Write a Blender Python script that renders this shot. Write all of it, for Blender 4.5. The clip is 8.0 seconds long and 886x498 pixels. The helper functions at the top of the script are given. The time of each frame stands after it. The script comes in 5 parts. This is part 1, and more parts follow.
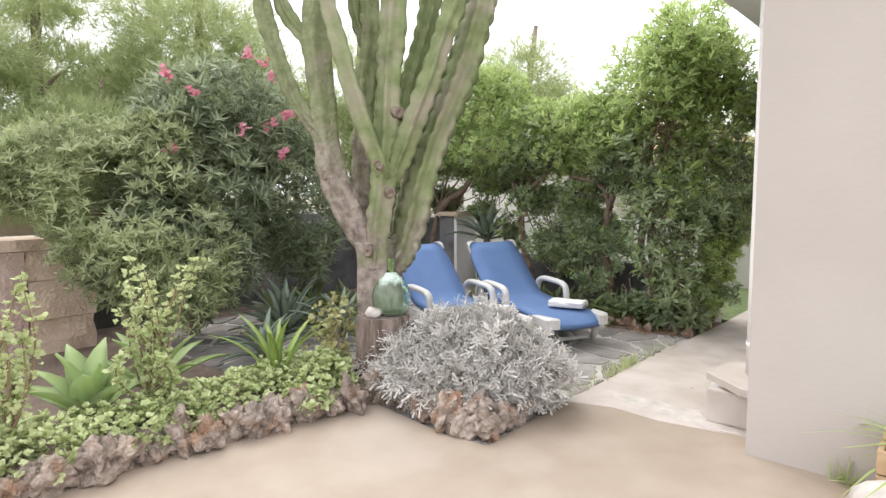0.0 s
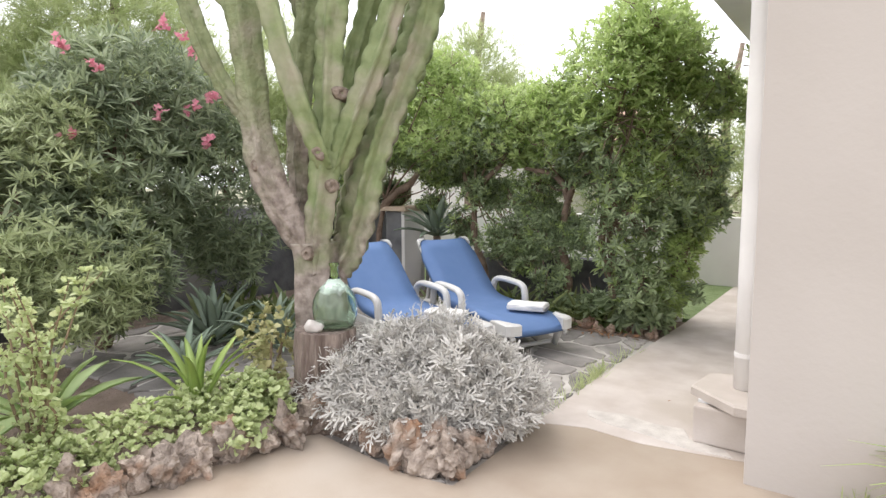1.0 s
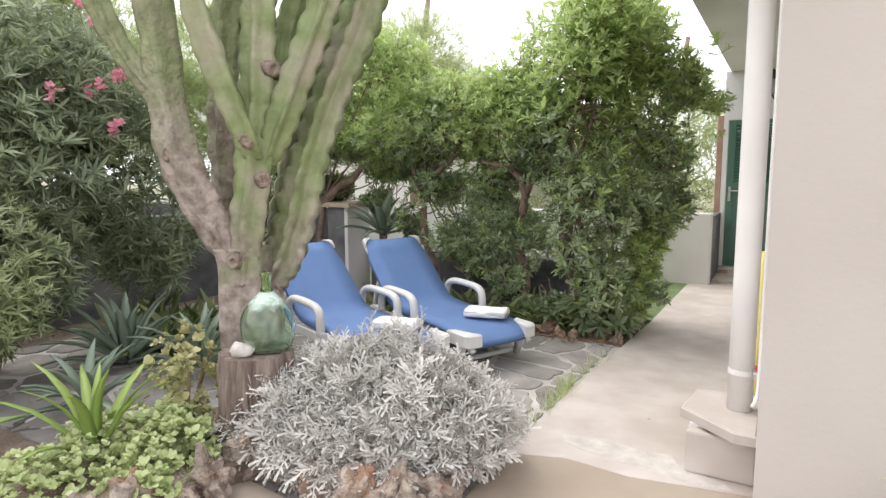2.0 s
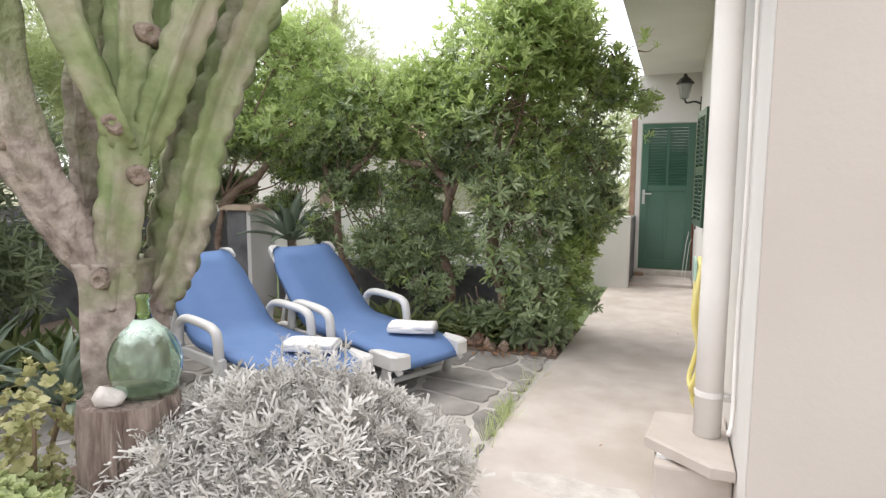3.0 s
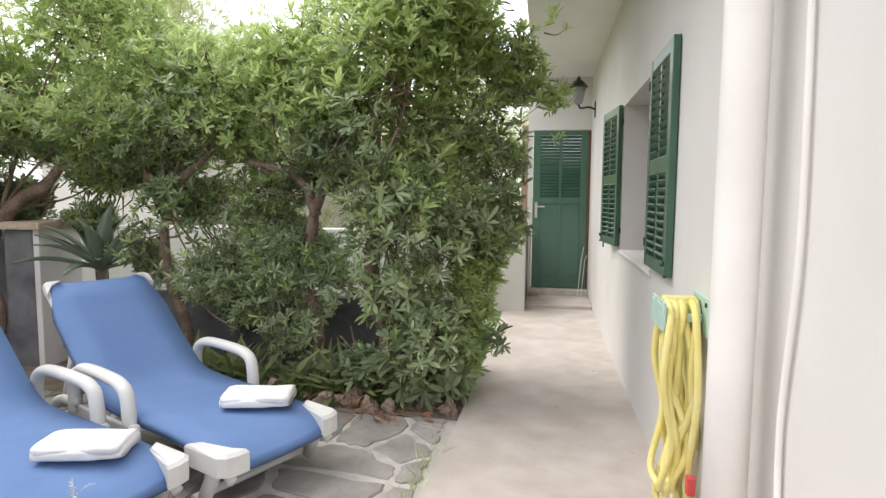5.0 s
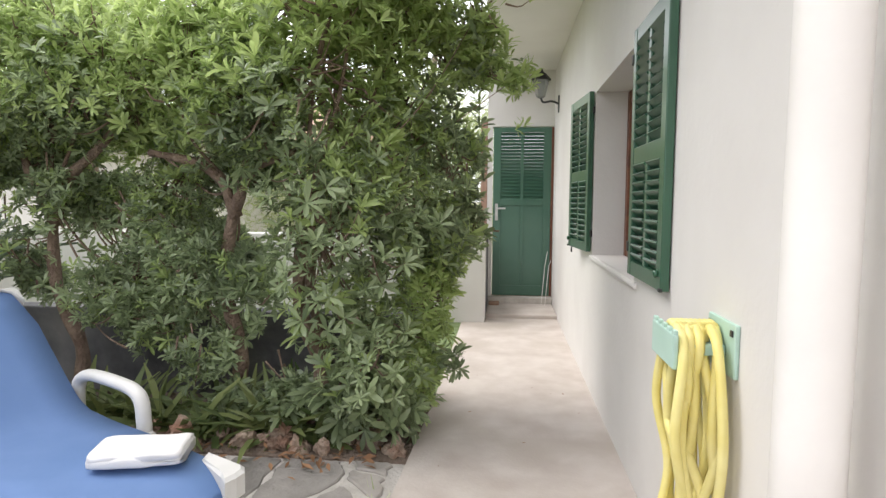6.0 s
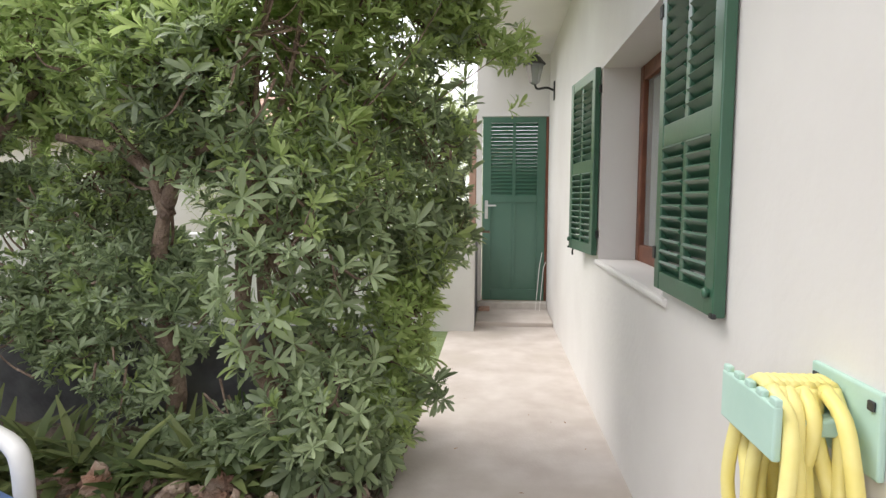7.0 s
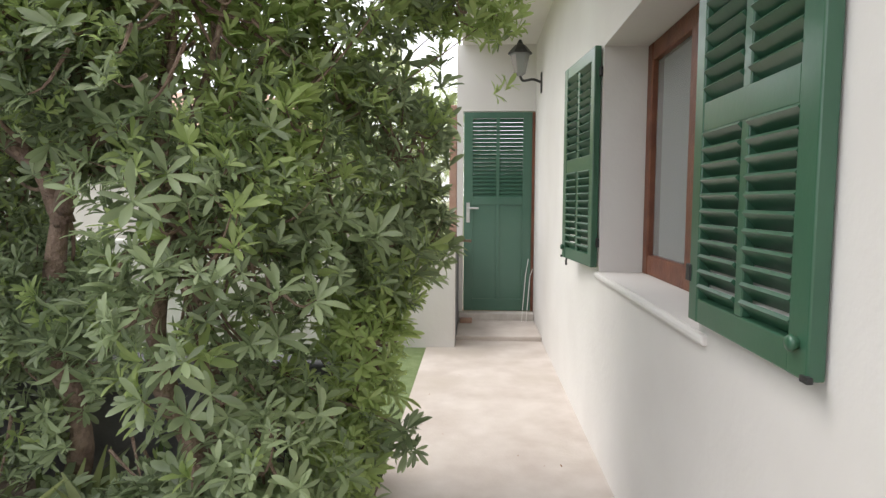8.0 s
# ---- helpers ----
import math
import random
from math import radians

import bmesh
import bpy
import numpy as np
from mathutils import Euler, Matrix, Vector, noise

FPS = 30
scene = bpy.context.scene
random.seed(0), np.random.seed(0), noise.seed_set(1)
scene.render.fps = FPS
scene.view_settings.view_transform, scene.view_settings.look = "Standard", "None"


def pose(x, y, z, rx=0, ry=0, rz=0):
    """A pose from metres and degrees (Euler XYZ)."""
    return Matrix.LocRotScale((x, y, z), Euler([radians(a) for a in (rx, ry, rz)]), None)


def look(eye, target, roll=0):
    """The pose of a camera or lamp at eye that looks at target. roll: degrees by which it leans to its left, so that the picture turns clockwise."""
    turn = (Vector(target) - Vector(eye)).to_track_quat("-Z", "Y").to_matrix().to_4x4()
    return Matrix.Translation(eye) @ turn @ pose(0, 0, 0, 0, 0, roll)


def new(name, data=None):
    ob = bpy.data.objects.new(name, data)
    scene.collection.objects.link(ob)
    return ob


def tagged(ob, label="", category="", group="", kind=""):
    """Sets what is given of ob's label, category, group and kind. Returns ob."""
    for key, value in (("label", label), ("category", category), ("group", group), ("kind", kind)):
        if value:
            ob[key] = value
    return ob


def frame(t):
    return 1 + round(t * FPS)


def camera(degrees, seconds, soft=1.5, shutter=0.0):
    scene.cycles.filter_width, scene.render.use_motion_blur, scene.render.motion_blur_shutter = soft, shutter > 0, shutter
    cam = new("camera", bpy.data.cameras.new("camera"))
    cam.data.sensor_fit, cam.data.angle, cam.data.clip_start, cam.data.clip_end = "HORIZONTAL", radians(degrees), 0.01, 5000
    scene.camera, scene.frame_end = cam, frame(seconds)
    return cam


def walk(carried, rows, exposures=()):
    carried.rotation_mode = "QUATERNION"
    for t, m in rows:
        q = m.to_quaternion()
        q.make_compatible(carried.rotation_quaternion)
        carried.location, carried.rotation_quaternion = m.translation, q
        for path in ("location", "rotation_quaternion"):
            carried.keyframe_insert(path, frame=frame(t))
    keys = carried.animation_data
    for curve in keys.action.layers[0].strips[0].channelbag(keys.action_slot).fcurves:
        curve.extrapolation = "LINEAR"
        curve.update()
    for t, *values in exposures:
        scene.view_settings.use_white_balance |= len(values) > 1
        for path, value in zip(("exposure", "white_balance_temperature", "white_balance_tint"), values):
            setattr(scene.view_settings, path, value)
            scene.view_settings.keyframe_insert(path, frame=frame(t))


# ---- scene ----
cam = camera(74.0, 8.0, soft=1.4)
PATH = [
    (0, (0.772, 1.046, 1.32), (-0.554, 2.532, 1.132), -0.4),
    (0.5, (0.588, 1.186, 1.31), (-0.649, 2.746, 1.114), -0.3),
    (1, (0.395, 1.389, 1.325), (-0.777, 2.995, 1.112), -0.3),
    (2.5, (-0.103, 1.931, 1.327), (-0.979, 3.714, 1.094), 0.0),
    (3, (-0.256, 2.126, 1.303), (-0.983, 3.976, 1.08), 0.2),
    (3.5, (-0.366, 2.344, 1.283), (-1.0, 4.229, 1.076), 0.3),
    (4, (-0.46, 2.619, 1.284), (-0.979, 4.541, 1.089), 0.3),
    (4.5, (-0.517, 2.865, 1.269), (-0.951, 4.809, 1.084), 0.4),
    (5, (-0.56, 3.167, 1.284), (-0.897, 5.13, 1.106), 0.4),
    (6.5, (-0.582, 4.042, 1.233), (-0.76, 6.028, 1.074), 0.3),
    (7, (-0.588, 4.335, 1.233), (-0.758, 6.321, 1.064), 0.2),
    (7.5, (-0.602, 4.602, 1.24), (-0.748, 6.588, 1.061), 0.1),
    (8, (-0.587, 4.859, 1.237), (-0.698, 6.849, 1.074), 0.1),
]
walk(cam, [(t, look(eye, target, roll)) for t, eye, target, roll in PATH], [(0.0, 0.95), (3.0, 0.96), (5.0, 1.03), (6.5, 1.13), (8.0, 1.07)])

# ---- light ----
world = bpy.data.worlds.new("World")
scene.world = world
world.use_nodes = True
wn = world.node_tree.nodes
wl = world.node_tree.links
sky = wn.new("ShaderNodeTexSky")
sky.sky_type, sky.sun_disc = "NISHITA", False
sky.sun_elevation, sky.sun_rotation = radians(58), radians(285)
sky.air_density, sky.dust_density, sky.ozone_density = 1.0, 4.0, 1.0
haze = wn.new("ShaderNodeMixRGB")
haze.inputs["Fac"].default_value = 0.8
haze.inputs["Color2"].default_value = (12.9, 12.8, 13.5, 1)
wl.new(sky.outputs["Color"], haze.inputs["Color1"])
wl.new(haze.outputs["Color"], wn["Background"].inputs["Color"])
wn["Background"].inputs["Strength"].default_value = 0.1
sun = new("sun", bpy.data.lights.new("sun", "SUN"))
sun.data.energy, sun.data.angle, sun.data.color = 0.9, radians(40), (1.0, 0.97, 0.93)
sun.matrix_world = look((-7, 1.5, 11), (0, 0, 0))

# ---- materials ----


def mat(name, c1, c2, rough=0.8, scale=8.0, bump=0.2, bscale=60.0, metal=0.0, c3=None, spec=0.4, dist=0.01, detail=6.0, grain=1.0):
    """Two-scale procedural surface: broad patches from c1 to c2, stains of c3, fine relief."""
    m = bpy.data.materials.new(name)
    m.use_nodes = True
    n, l = m.node_tree.nodes, m.node_tree.links
    b = n["Principled BSDF"]
    co = n.new("ShaderNodeTexCoord")
    geo = n.new("ShaderNodeNewGeometry")
    where = geo.outputs["Position"]
    if grain != 1.0:
        mp = n.new("ShaderNodeMapping")
        mp.inputs["Scale"].default_value = (1, 1, grain)
        l.new(where, mp.inputs["Vector"])
        where = mp.outputs["Vector"]
    big = n.new("ShaderNodeTexNoise")
    big.inputs["Scale"].default_value, big.inputs["Detail"].default_value = scale, detail
    l.new(where, big.inputs["Vector"])
    ramp = n.new("ShaderNodeValToRGB")
    ramp.color_ramp.elements[0].position, ramp.color_ramp.elements[1].position = 0.32, 0.68
    ramp.color_ramp.elements[0].color, ramp.color_ramp.elements[1].color = (*c1, 1), (*c2, 1)
    l.new(big.outputs["Fac"], ramp.inputs["Fac"])
    colour = ramp.outputs["Color"]
    if c3:
        st = n.new("ShaderNodeTexNoise")
        st.inputs["Scale"].default_value, st.inputs["Detail"].default_value = scale * 0.31, 8
        l.new(geo.outputs["Position"], st.inputs["Vector"])
        sr = n.new("ShaderNodeValToRGB")
        sr.color_ramp.elements[0].position, sr.color_ramp.elements[1].position = 0.52, 0.7
        l.new(st.outputs["Fac"], sr.inputs["Fac"])
        mx = n.new("ShaderNodeMixRGB")
        mx.inputs["Color2"].default_value = (*c3, 1)
        l.new(sr.outputs["Color"], mx.inputs["Fac"])
        l.new(colour, mx.inputs["Color1"])
        colour = mx.outputs["Color"]
    l.new(colour, b.inputs["Base Color"])
    b.inputs["Roughness"].default_value, b.inputs["Metallic"].default_value = rough, metal
    b.inputs["Specular IOR Level"].default_value = spec
    if bump:
        fine = n.new("ShaderNodeTexNoise")
        fine.inputs["Scale"].default_value, fine.inputs["Detail"].default_value = bscale, 5
        l.new(where, fine.inputs["Vector"])
        bp = n.new("ShaderNodeBump")
        bp.inputs["Strength"].default_value, bp.inputs["Distance"].default_value = bump, dist
        l.new(fine.outputs["Fac"], bp.inputs["Height"])
        l.new(bp.outputs["Normal"], b.inputs["Normal"])
    return m


def leafmat(name, dark, light, rough=0.45, through_light=0.3, spec=0.4):
    """Leaves: each leaf has its own tone between dark and light, and lets some light through."""
    m = bpy.data.materials.new(name)
    m.use_nodes = True
    n, l = m.node_tree.nodes, m.node_tree.links
    b = n["Principled BSDF"]
    geo = n.new("ShaderNodeNewGeometry")
    big = n.new("ShaderNodeTexNoise")
    big.inputs["Scale"].default_value = 2.2
    l.new(geo.outputs["Position"], big.inputs["Vector"])
    add = n.new("ShaderNodeMath")
    add.operation = "MULTIPLY_ADD"
    add.inputs[1].default_value = 0.62
    l.new(geo.outputs["Random Per Island"], add.inputs[0])
    sub = n.new("ShaderNodeMath")
    sub.operation = "MULTIPLY_ADD"
    sub.inputs[1].default_value, sub.inputs[2].default_value = 1.3, -0.42
    l.new(big.outputs["Fac"], sub.inputs[0])
    l.new(sub.outputs[0], add.inputs[2])
    ramp = n.new("ShaderNodeValToRGB")
    ramp.color_ramp.elements[0].color, ramp.color_ramp.elements[1].color = (*dark, 1), (*light, 1)
    l.new(add.outputs[0], ramp.inputs["Fac"])
    l.new(ramp.outputs["Color"], b.inputs["Base Color"])
    b.inputs["Roughness"].default_value, b.inputs["Specular IOR Level"].default_value = rough, spec
    tr = n.new("ShaderNodeBsdfTranslucent")
    l.new(ramp.outputs["Color"], tr.inputs["Color"])
    mix = n.new("ShaderNodeMixShader")
    mix.inputs[0].default_value = through_light
    l.new(b.outputs[0], mix.inputs[1])
    l.new(tr.outputs[0], mix.inputs[2])
    l.new(mix.outputs[0], n["Material Output"].inputs["Surface"])
    return m


M_PLASTER = mat("white_plaster", (0.66, 0.635, 0.61), (0.72, 0.7, 0.675), 0.9, 1.6, 0.3, 28, c3=(0.6, 0.57, 0.54), dist=0.006)
# white plaster again, lightened to hold the bounce from the path
M_SOFFIT = mat("white_soffit_bounce", (0.78, 0.755, 0.725), (0.83, 0.81, 0.78), 0.9, 2.0, 0.2, 35, dist=0.005)
# end wall away from the sun: its shade is mixed into the cream
M_SOUTH = mat("shaded_cream_plaster", (0.455, 0.415, 0.375), (0.5, 0.46, 0.42), 0.9, 1.2, 0.2, 40, dist=0.006)
M_PATIO = mat("tan_concrete", (0.345, 0.275, 0.21), (0.415, 0.345, 0.275), 0.45, 2.6, 0.3, 80, c3=(0.47, 0.41, 0.345), dist=0.003, detail=11.0)
M_PATH = mat("pale_concrete", (0.475, 0.415, 0.37), (0.585, 0.53, 0.485), 0.85, 4.5, 0.45, 60, c3=(0.455, 0.4, 0.345), dist=0.004)
M_SOIL = mat("soil", (0.16, 0.12, 0.09), (0.26, 0.2, 0.16), 0.95, 5, 0.9, 50, dist=0.03)
M_GROUND = mat("dry_ground", (0.3, 0.26, 0.2), (0.22, 0.24, 0.13), 0.95, 0.7, 0.6, 20, dist=0.03)
M_LAWN = mat("lawn_green", (0.16, 0.22, 0.085), (0.24, 0.31, 0.14), 0.9, 9, 0.9, 160, dist=0.02)
M_MORTAR = mat("pale_mortar", (0.45, 0.42, 0.385), (0.57, 0.54, 0.5), 0.95, 8, 0.9, 60, c3=(0.3, 0.27, 0.24))
M_GREY = mat("dark_grey_render", (0.09, 0.09, 0.095), (0.18, 0.18, 0.185), 0.9, 5, 0.5, 40, c3=(0.26, 0.25, 0.24))
M_GREEN = mat("green_gloss_paint", (0.03, 0.095, 0.055), (0.042, 0.118, 0.07), 0.36, 3, 0.2, 45, dist=0.002, c3=(0.055, 0.135, 0.085))
# door green made paler and greyer: the sky's reflection is in the colour
M_DOOR = mat("sky_sheen_green_paint", (0.05, 0.125, 0.085), (0.068, 0.15, 0.105), 0.32, 3, 0.2, 45, dist=0.002, c3=(0.085, 0.17, 0.125))
M_BROWN = mat("brown_wood", (0.13, 0.045, 0.025), (0.2, 0.075, 0.04), 0.5, 14, 0.3, 90)
M_METAL = mat("brushed_steel", (0.6, 0.6, 0.6), (0.7, 0.7, 0.7), 0.3, 20, 0, metal=1.0)
M_BLACK = mat("black_iron", (0.02, 0.02, 0.02), (0.04, 0.04, 0.04), 0.5, 20, 0.2, 90)
M_WHITE = mat("white_plastic", (0.6, 0.59, 0.565), (0.68, 0.67, 0.65), 0.45, 6, 0.12, 120, c3=(0.52, 0.5, 0.47), dist=0.002)
M_PIPE = mat("white_painted_pipe", (0.76, 0.73, 0.7), (0.83, 0.805, 0.77), 0.55, 4, 0.15, 50, dist=0.004)
M_TOWEL = mat("white_terry", (0.78, 0.76, 0.74), (0.84, 0.82, 0.8), 1.0, 12, 0.9, 260, dist=0.004)
M_HOSE = mat("yellow_hose", (0.76, 0.66, 0.22), (0.83, 0.75, 0.34), 0.4, 10, 0.1, 200, dist=0.001)
M_MINT = mat("mint_plastic", (0.42, 0.6, 0.52), (0.5, 0.68, 0.6), 0.4, 5, 0.05, 60)
M_BARK = mat("grey_bark", (0.2, 0.15, 0.11), (0.34, 0.27, 0.21), 0.95, 14, 1.0, 45, dist=0.03)
M_BARKRED = mat("reddish_bark", (0.17, 0.115, 0.085), (0.3, 0.22, 0.165), 0.95, 14, 0.9, 60, dist=0.02)
M_CORK = mat("cactus_cork", (0.2, 0.155, 0.12), (0.37, 0.3, 0.245), 0.95, 22, 1.0, 45, dist=0.03)
M_STUMP = mat("weathered_wood", (0.15, 0.11, 0.09), (0.31, 0.25, 0.21), 0.95, 34, 1.0, 60, dist=0.03, grain=0.14)
M_PEBBLE = mat("pale_stone", (0.48, 0.44, 0.4), (0.62, 0.58, 0.53), 0.85, 12, 0.5, 60)
M_SAND = mat("sandstone_block", (0.5, 0.38, 0.28), (0.62, 0.5, 0.39), 0.95, 5, 0.8, 35, dist=0.02)
M_TERRA = mat("terracotta", (0.36, 0.22, 0.16), (0.46, 0.31, 0.24), 0.9, 6, 0.5, 30)
M_BOX = mat("raw_wood", (0.42, 0.28, 0.16), (0.55, 0.4, 0.25), 0.8, 10, 0.4, 60)
M_RED = mat("red_plastic", (0.6, 0.06, 0.07), (0.65, 0.1, 0.1), 0.4, 9, 0)

_p = M_GREEN.node_tree.nodes["Principled BSDF"]
_p.inputs["Coat Weight"].default_value, _p.inputs["Coat Roughness"].default_value = 0.45, 0.18

# blue woven sling fabric
M_BLUE = mat("blue_mesh_fabric", (0.105, 0.185, 0.365), (0.125, 0.208, 0.4), 0.8, 5, 0.25, 420, dist=0.002)
_n, _l = M_BLUE.node_tree.nodes, M_BLUE.node_tree.links
_g = _n.new("ShaderNodeNewGeometry")
_w = _n.new("ShaderNodeTexNoise")
_w.inputs["Scale"].default_value = 420
_l.new(_g.outputs["Position"], _w.inputs["Vector"])
_b = _n.new("ShaderNodeBump")
_b.inputs["Strength"].default_value, _b.inputs["Distance"].default_value = 0.35, 0.002
_l.new(_w.outputs["Fac"], _b.inputs["Height"])
_l.new(_b.outputs["Normal"], _n["Principled BSDF"].inputs["Normal"])


def vary(m, amount):
    """Each object of a kind gets its own tone (Object Info's Random)."""
    n, l = m.node_tree.nodes, m.node_tree.links
    b = n["Principled BSDF"]
    src = b.inputs["Base Color"].links[0].from_socket
    info = n.new("ShaderNodeObjectInfo")
    mr = n.new("ShaderNodeMapRange")
    mr.inputs["To Min"].default_value, mr.inputs["To Max"].default_value = 1 - amount, 1 + amount
    l.new(info.outputs["Random"], mr.inputs["Value"])
    hs = n.new("ShaderNodeHueSaturation")
    l.new(mr.outputs[0], hs.inputs["Value"])
    l.new(src, hs.inputs["Color"])
    l.new(hs.outputs["Color"], b.inputs["Base Color"])
    return m


M_FLAG = vary(mat("grey_flagstone", (0.2, 0.187, 0.172), (0.325, 0.302, 0.278), 0.9, 5, 0.8, 40, c3=(0.4, 0.37, 0.335), dist=0.01), 0.22)
M_ROCK = vary(mat("karst_rock", (0.2, 0.158, 0.128), (0.5, 0.42, 0.35), 0.95, 18, 1.0, 45, c3=(0.34, 0.2, 0.12), dist=0.03), 0.2)
M_ROUND = vary(mat("small_stone", (0.2, 0.14, 0.105), (0.42, 0.33, 0.26), 0.95, 16, 1.0, 50, c3=(0.33, 0.18, 0.12), dist=0.02), 0.3)

# cactus skin: green, turning to grey cork on the old wood near the foot
M_CACTUS = mat("cactus_skin", (0.155, 0.195, 0.08), (0.265, 0.31, 0.15), 0.7, 9, 0.6, 30, c3=(0.35, 0.315, 0.24), dist=0.015)


def corky(m, low, high):
    n, l = m.node_tree.nodes, m.node_tree.links
    b = n["Principled BSDF"]
    src = b.inputs["Base Color"].links[0].from_socket
    geo = n.new("ShaderNodeNewGeometry")
    sep = n.new("ShaderNodeSeparateXYZ")
    l.new(geo.outputs["Position"], sep.inputs[0])
    nz = n.new("ShaderNodeTexNoise")
    nz.inputs["Scale"].default_value, nz.inputs["Detail"].default_value = 6, 8
    l.new(geo.outputs["Position"], nz.inputs["Vector"])
    ad = n.new("ShaderNodeMath")
    ad.operation = "MULTIPLY_ADD"
    ad.inputs[1].default_value = 1.3
    l.new(nz.outputs["Fac"], ad.inputs[0])
    l.new(sep.outputs["Z"], ad.inputs[2])
    mr = n.new("ShaderNodeMapRange")
    mr.inputs["From Min"].default_value, mr.inputs["From Max"].default_value = low + 0.65, high + 0.65
    l.new(ad.outputs[0], mr.inputs["Value"])
    wood = n.new("ShaderNodeTexNoise")
    wood.inputs["Scale"].default_value, wood.inputs["Detail"].default_value = 16, 8
    l.new(geo.outputs["Position"], wood.inputs["Vector"])
    rp = n.new("ShaderNodeValToRGB")
    rp.color_ramp.elements[0].position, rp.color_ramp.elements[1].position = 0.35, 0.65
    rp.color_ramp.elements[0].color, rp.color_ramp.elements[1].color = (0.19, 0.15, 0.125, 1), (0.41, 0.345, 0.3, 1)
    l.new(wood.outputs["Fac"], rp.inputs["Fac"])
    mx = n.new("ShaderNodeMixRGB")
    l.new(mr.outputs[0], mx.inputs["Fac"])
    l.new(rp.outputs["Color"], mx.inputs["Color1"])
    l.new(src, mx.inputs["Color2"])
    l.new(mx.outputs["Color"], b.inputs["Base Color"])
    return m


corky(M_CACTUS, 0.75, 1.25)
M_OLDLIMB = corky(mat("old_cactus_limb", (0.17, 0.2, 0.095), (0.28, 0.31, 0.165), 0.75, 11, 1.0, 30, c3=(0.37, 0.33, 0.26), dist=0.02), 1.3, 2.1)

L_HEDGE = leafmat("hedge_leaf", (0.12, 0.16, 0.08), (0.475, 0.57, 0.315), 0.36, 0.48, 0.65)
# young leaves; the light on the hedge top is also in this paler green
L_HEDGE_TOP = leafmat("hedge_young_lit_leaf", (0.265, 0.355, 0.115), (0.585, 0.7, 0.29), 0.42, 0.55, 0.6)
L_OLE = leafmat("oleander_leaf", (0.12, 0.158, 0.09), (0.4, 0.46, 0.275), 0.45, 0.4, 0.6)
L_OLE2 = leafmat("pale_shrub_leaf", (0.22, 0.26, 0.125), (0.54, 0.6, 0.335), 0.5, 0.42)
L_PINE = leafmat("pine_needle", (0.36, 0.42, 0.2), (0.57, 0.63, 0.34), 0.6, 0.5)
L_SILVER = leafmat("silver_leaf", (0.43, 0.41, 0.375), (0.74, 0.715, 0.66), 0.9, 0.15, 0.1)
L_COVER = leafmat("light_green_leaf", (0.34, 0.42, 0.16), (0.68, 0.73, 0.42), 0.45, 0.35)
L_AGAVE = leafmat("agave_leaf", (0.43, 0.55, 0.25), (0.6, 0.72, 0.38), 0.5, 0.45)
L_ALOE = leafmat("aloe_leaf", (0.18, 0.235, 0.17), (0.33, 0.4, 0.3), 0.55, 0.1)
L_STRAP = leafmat("strap_leaf", (0.24, 0.36, 0.08), (0.44, 0.56, 0.18), 0.4, 0.3)
L_YELLOW = leafmat("yellowing_leaf", (0.28, 0.31, 0.13), (0.5, 0.46, 0.24), 0.5, 0.25)
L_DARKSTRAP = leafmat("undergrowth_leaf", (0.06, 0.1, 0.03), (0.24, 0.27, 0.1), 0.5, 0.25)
L_PINK = leafmat("pink_petal", (0.6, 0.17, 0.25), (0.78, 0.4, 0.46), 0.6, 0.35)
L_DRY = leafmat("dry_leaf", (0.2, 0.1, 0.05), (0.38, 0.22, 0.12), 0.8, 0.1)
M_YTWIG = mat("green_twig", (0.2, 0.14, 0.09), (0.26, 0.2, 0.12), 0.8, 20, 0.3, 80)

M_GLASS = bpy.data.materials.new("green_bottle_glass")
M_GLASS.use_nodes = True
_p = M_GLASS.node_tree.nodes["Principled BSDF"]
_p.inputs["Base Color"].default_value = (0.83, 0.975, 0.86, 1)
_p.inputs["Roughness"].default_value, _p.inputs["IOR"].default_value, _p.inputs["Transmission Weight"].default_value = 0.0, 1.4, 1.0
M_NECK = M_GLASS.copy()
M_NECK.name = "yellow_green_glass"
M_NECK.node_tree.nodes["Principled BSDF"].inputs["Base Color"].default_value = (0.78, 0.96, 0.62, 1)
# the glass turns paler, cloudier and rougher towards the shoulder
_n, _l = M_GLASS.node_tree.nodes, M_GLASS.node_tree.links
_g, _z, _w = _n.new("ShaderNodeNewGeometry"), _n.new("ShaderNodeSeparateXYZ"), _n.new("ShaderNodeTexNoise")
_w.inputs["Scale"].default_value, _w.inputs["Detail"].default_value = 28, 6
_l.new(_g.outputs["Position"], _z.inputs[0])
_l.new(_g.outputs["Position"], _w.inputs["Vector"])
_a = _n.new("ShaderNodeMath")
_a.operation = "MULTIPLY_ADD"
_a.inputs[1].default_value = 0.12
_l.new(_w.outputs["Fac"], _a.inputs[0])
_l.new(_z.outputs["Z"], _a.inputs[2])
for low, high, socket in ((1.0, 0.5, "Transmission Weight"), (0.0, 0.3, "Roughness")):
    _r = _n.new("ShaderNodeMapRange")
    _r.inputs["From Min"].default_value, _r.inputs["From Max"].default_value = 0.785, 0.84
    _r.inputs["To Min"].default_value, _r.inputs["To Max"].default_value = low, high
    _l.new(_a.outputs[0], _r.inputs["Value"])
    _l.new(_r.outputs[0], _p.inputs[socket])
M_PANE = bpy.data.materials.new("window_glass")
M_PANE.use_nodes = True
_p = M_PANE.node_tree.nodes["Principled BSDF"]
_p.inputs["Base Color"].default_value = (0.5, 0.52, 0.52, 1)
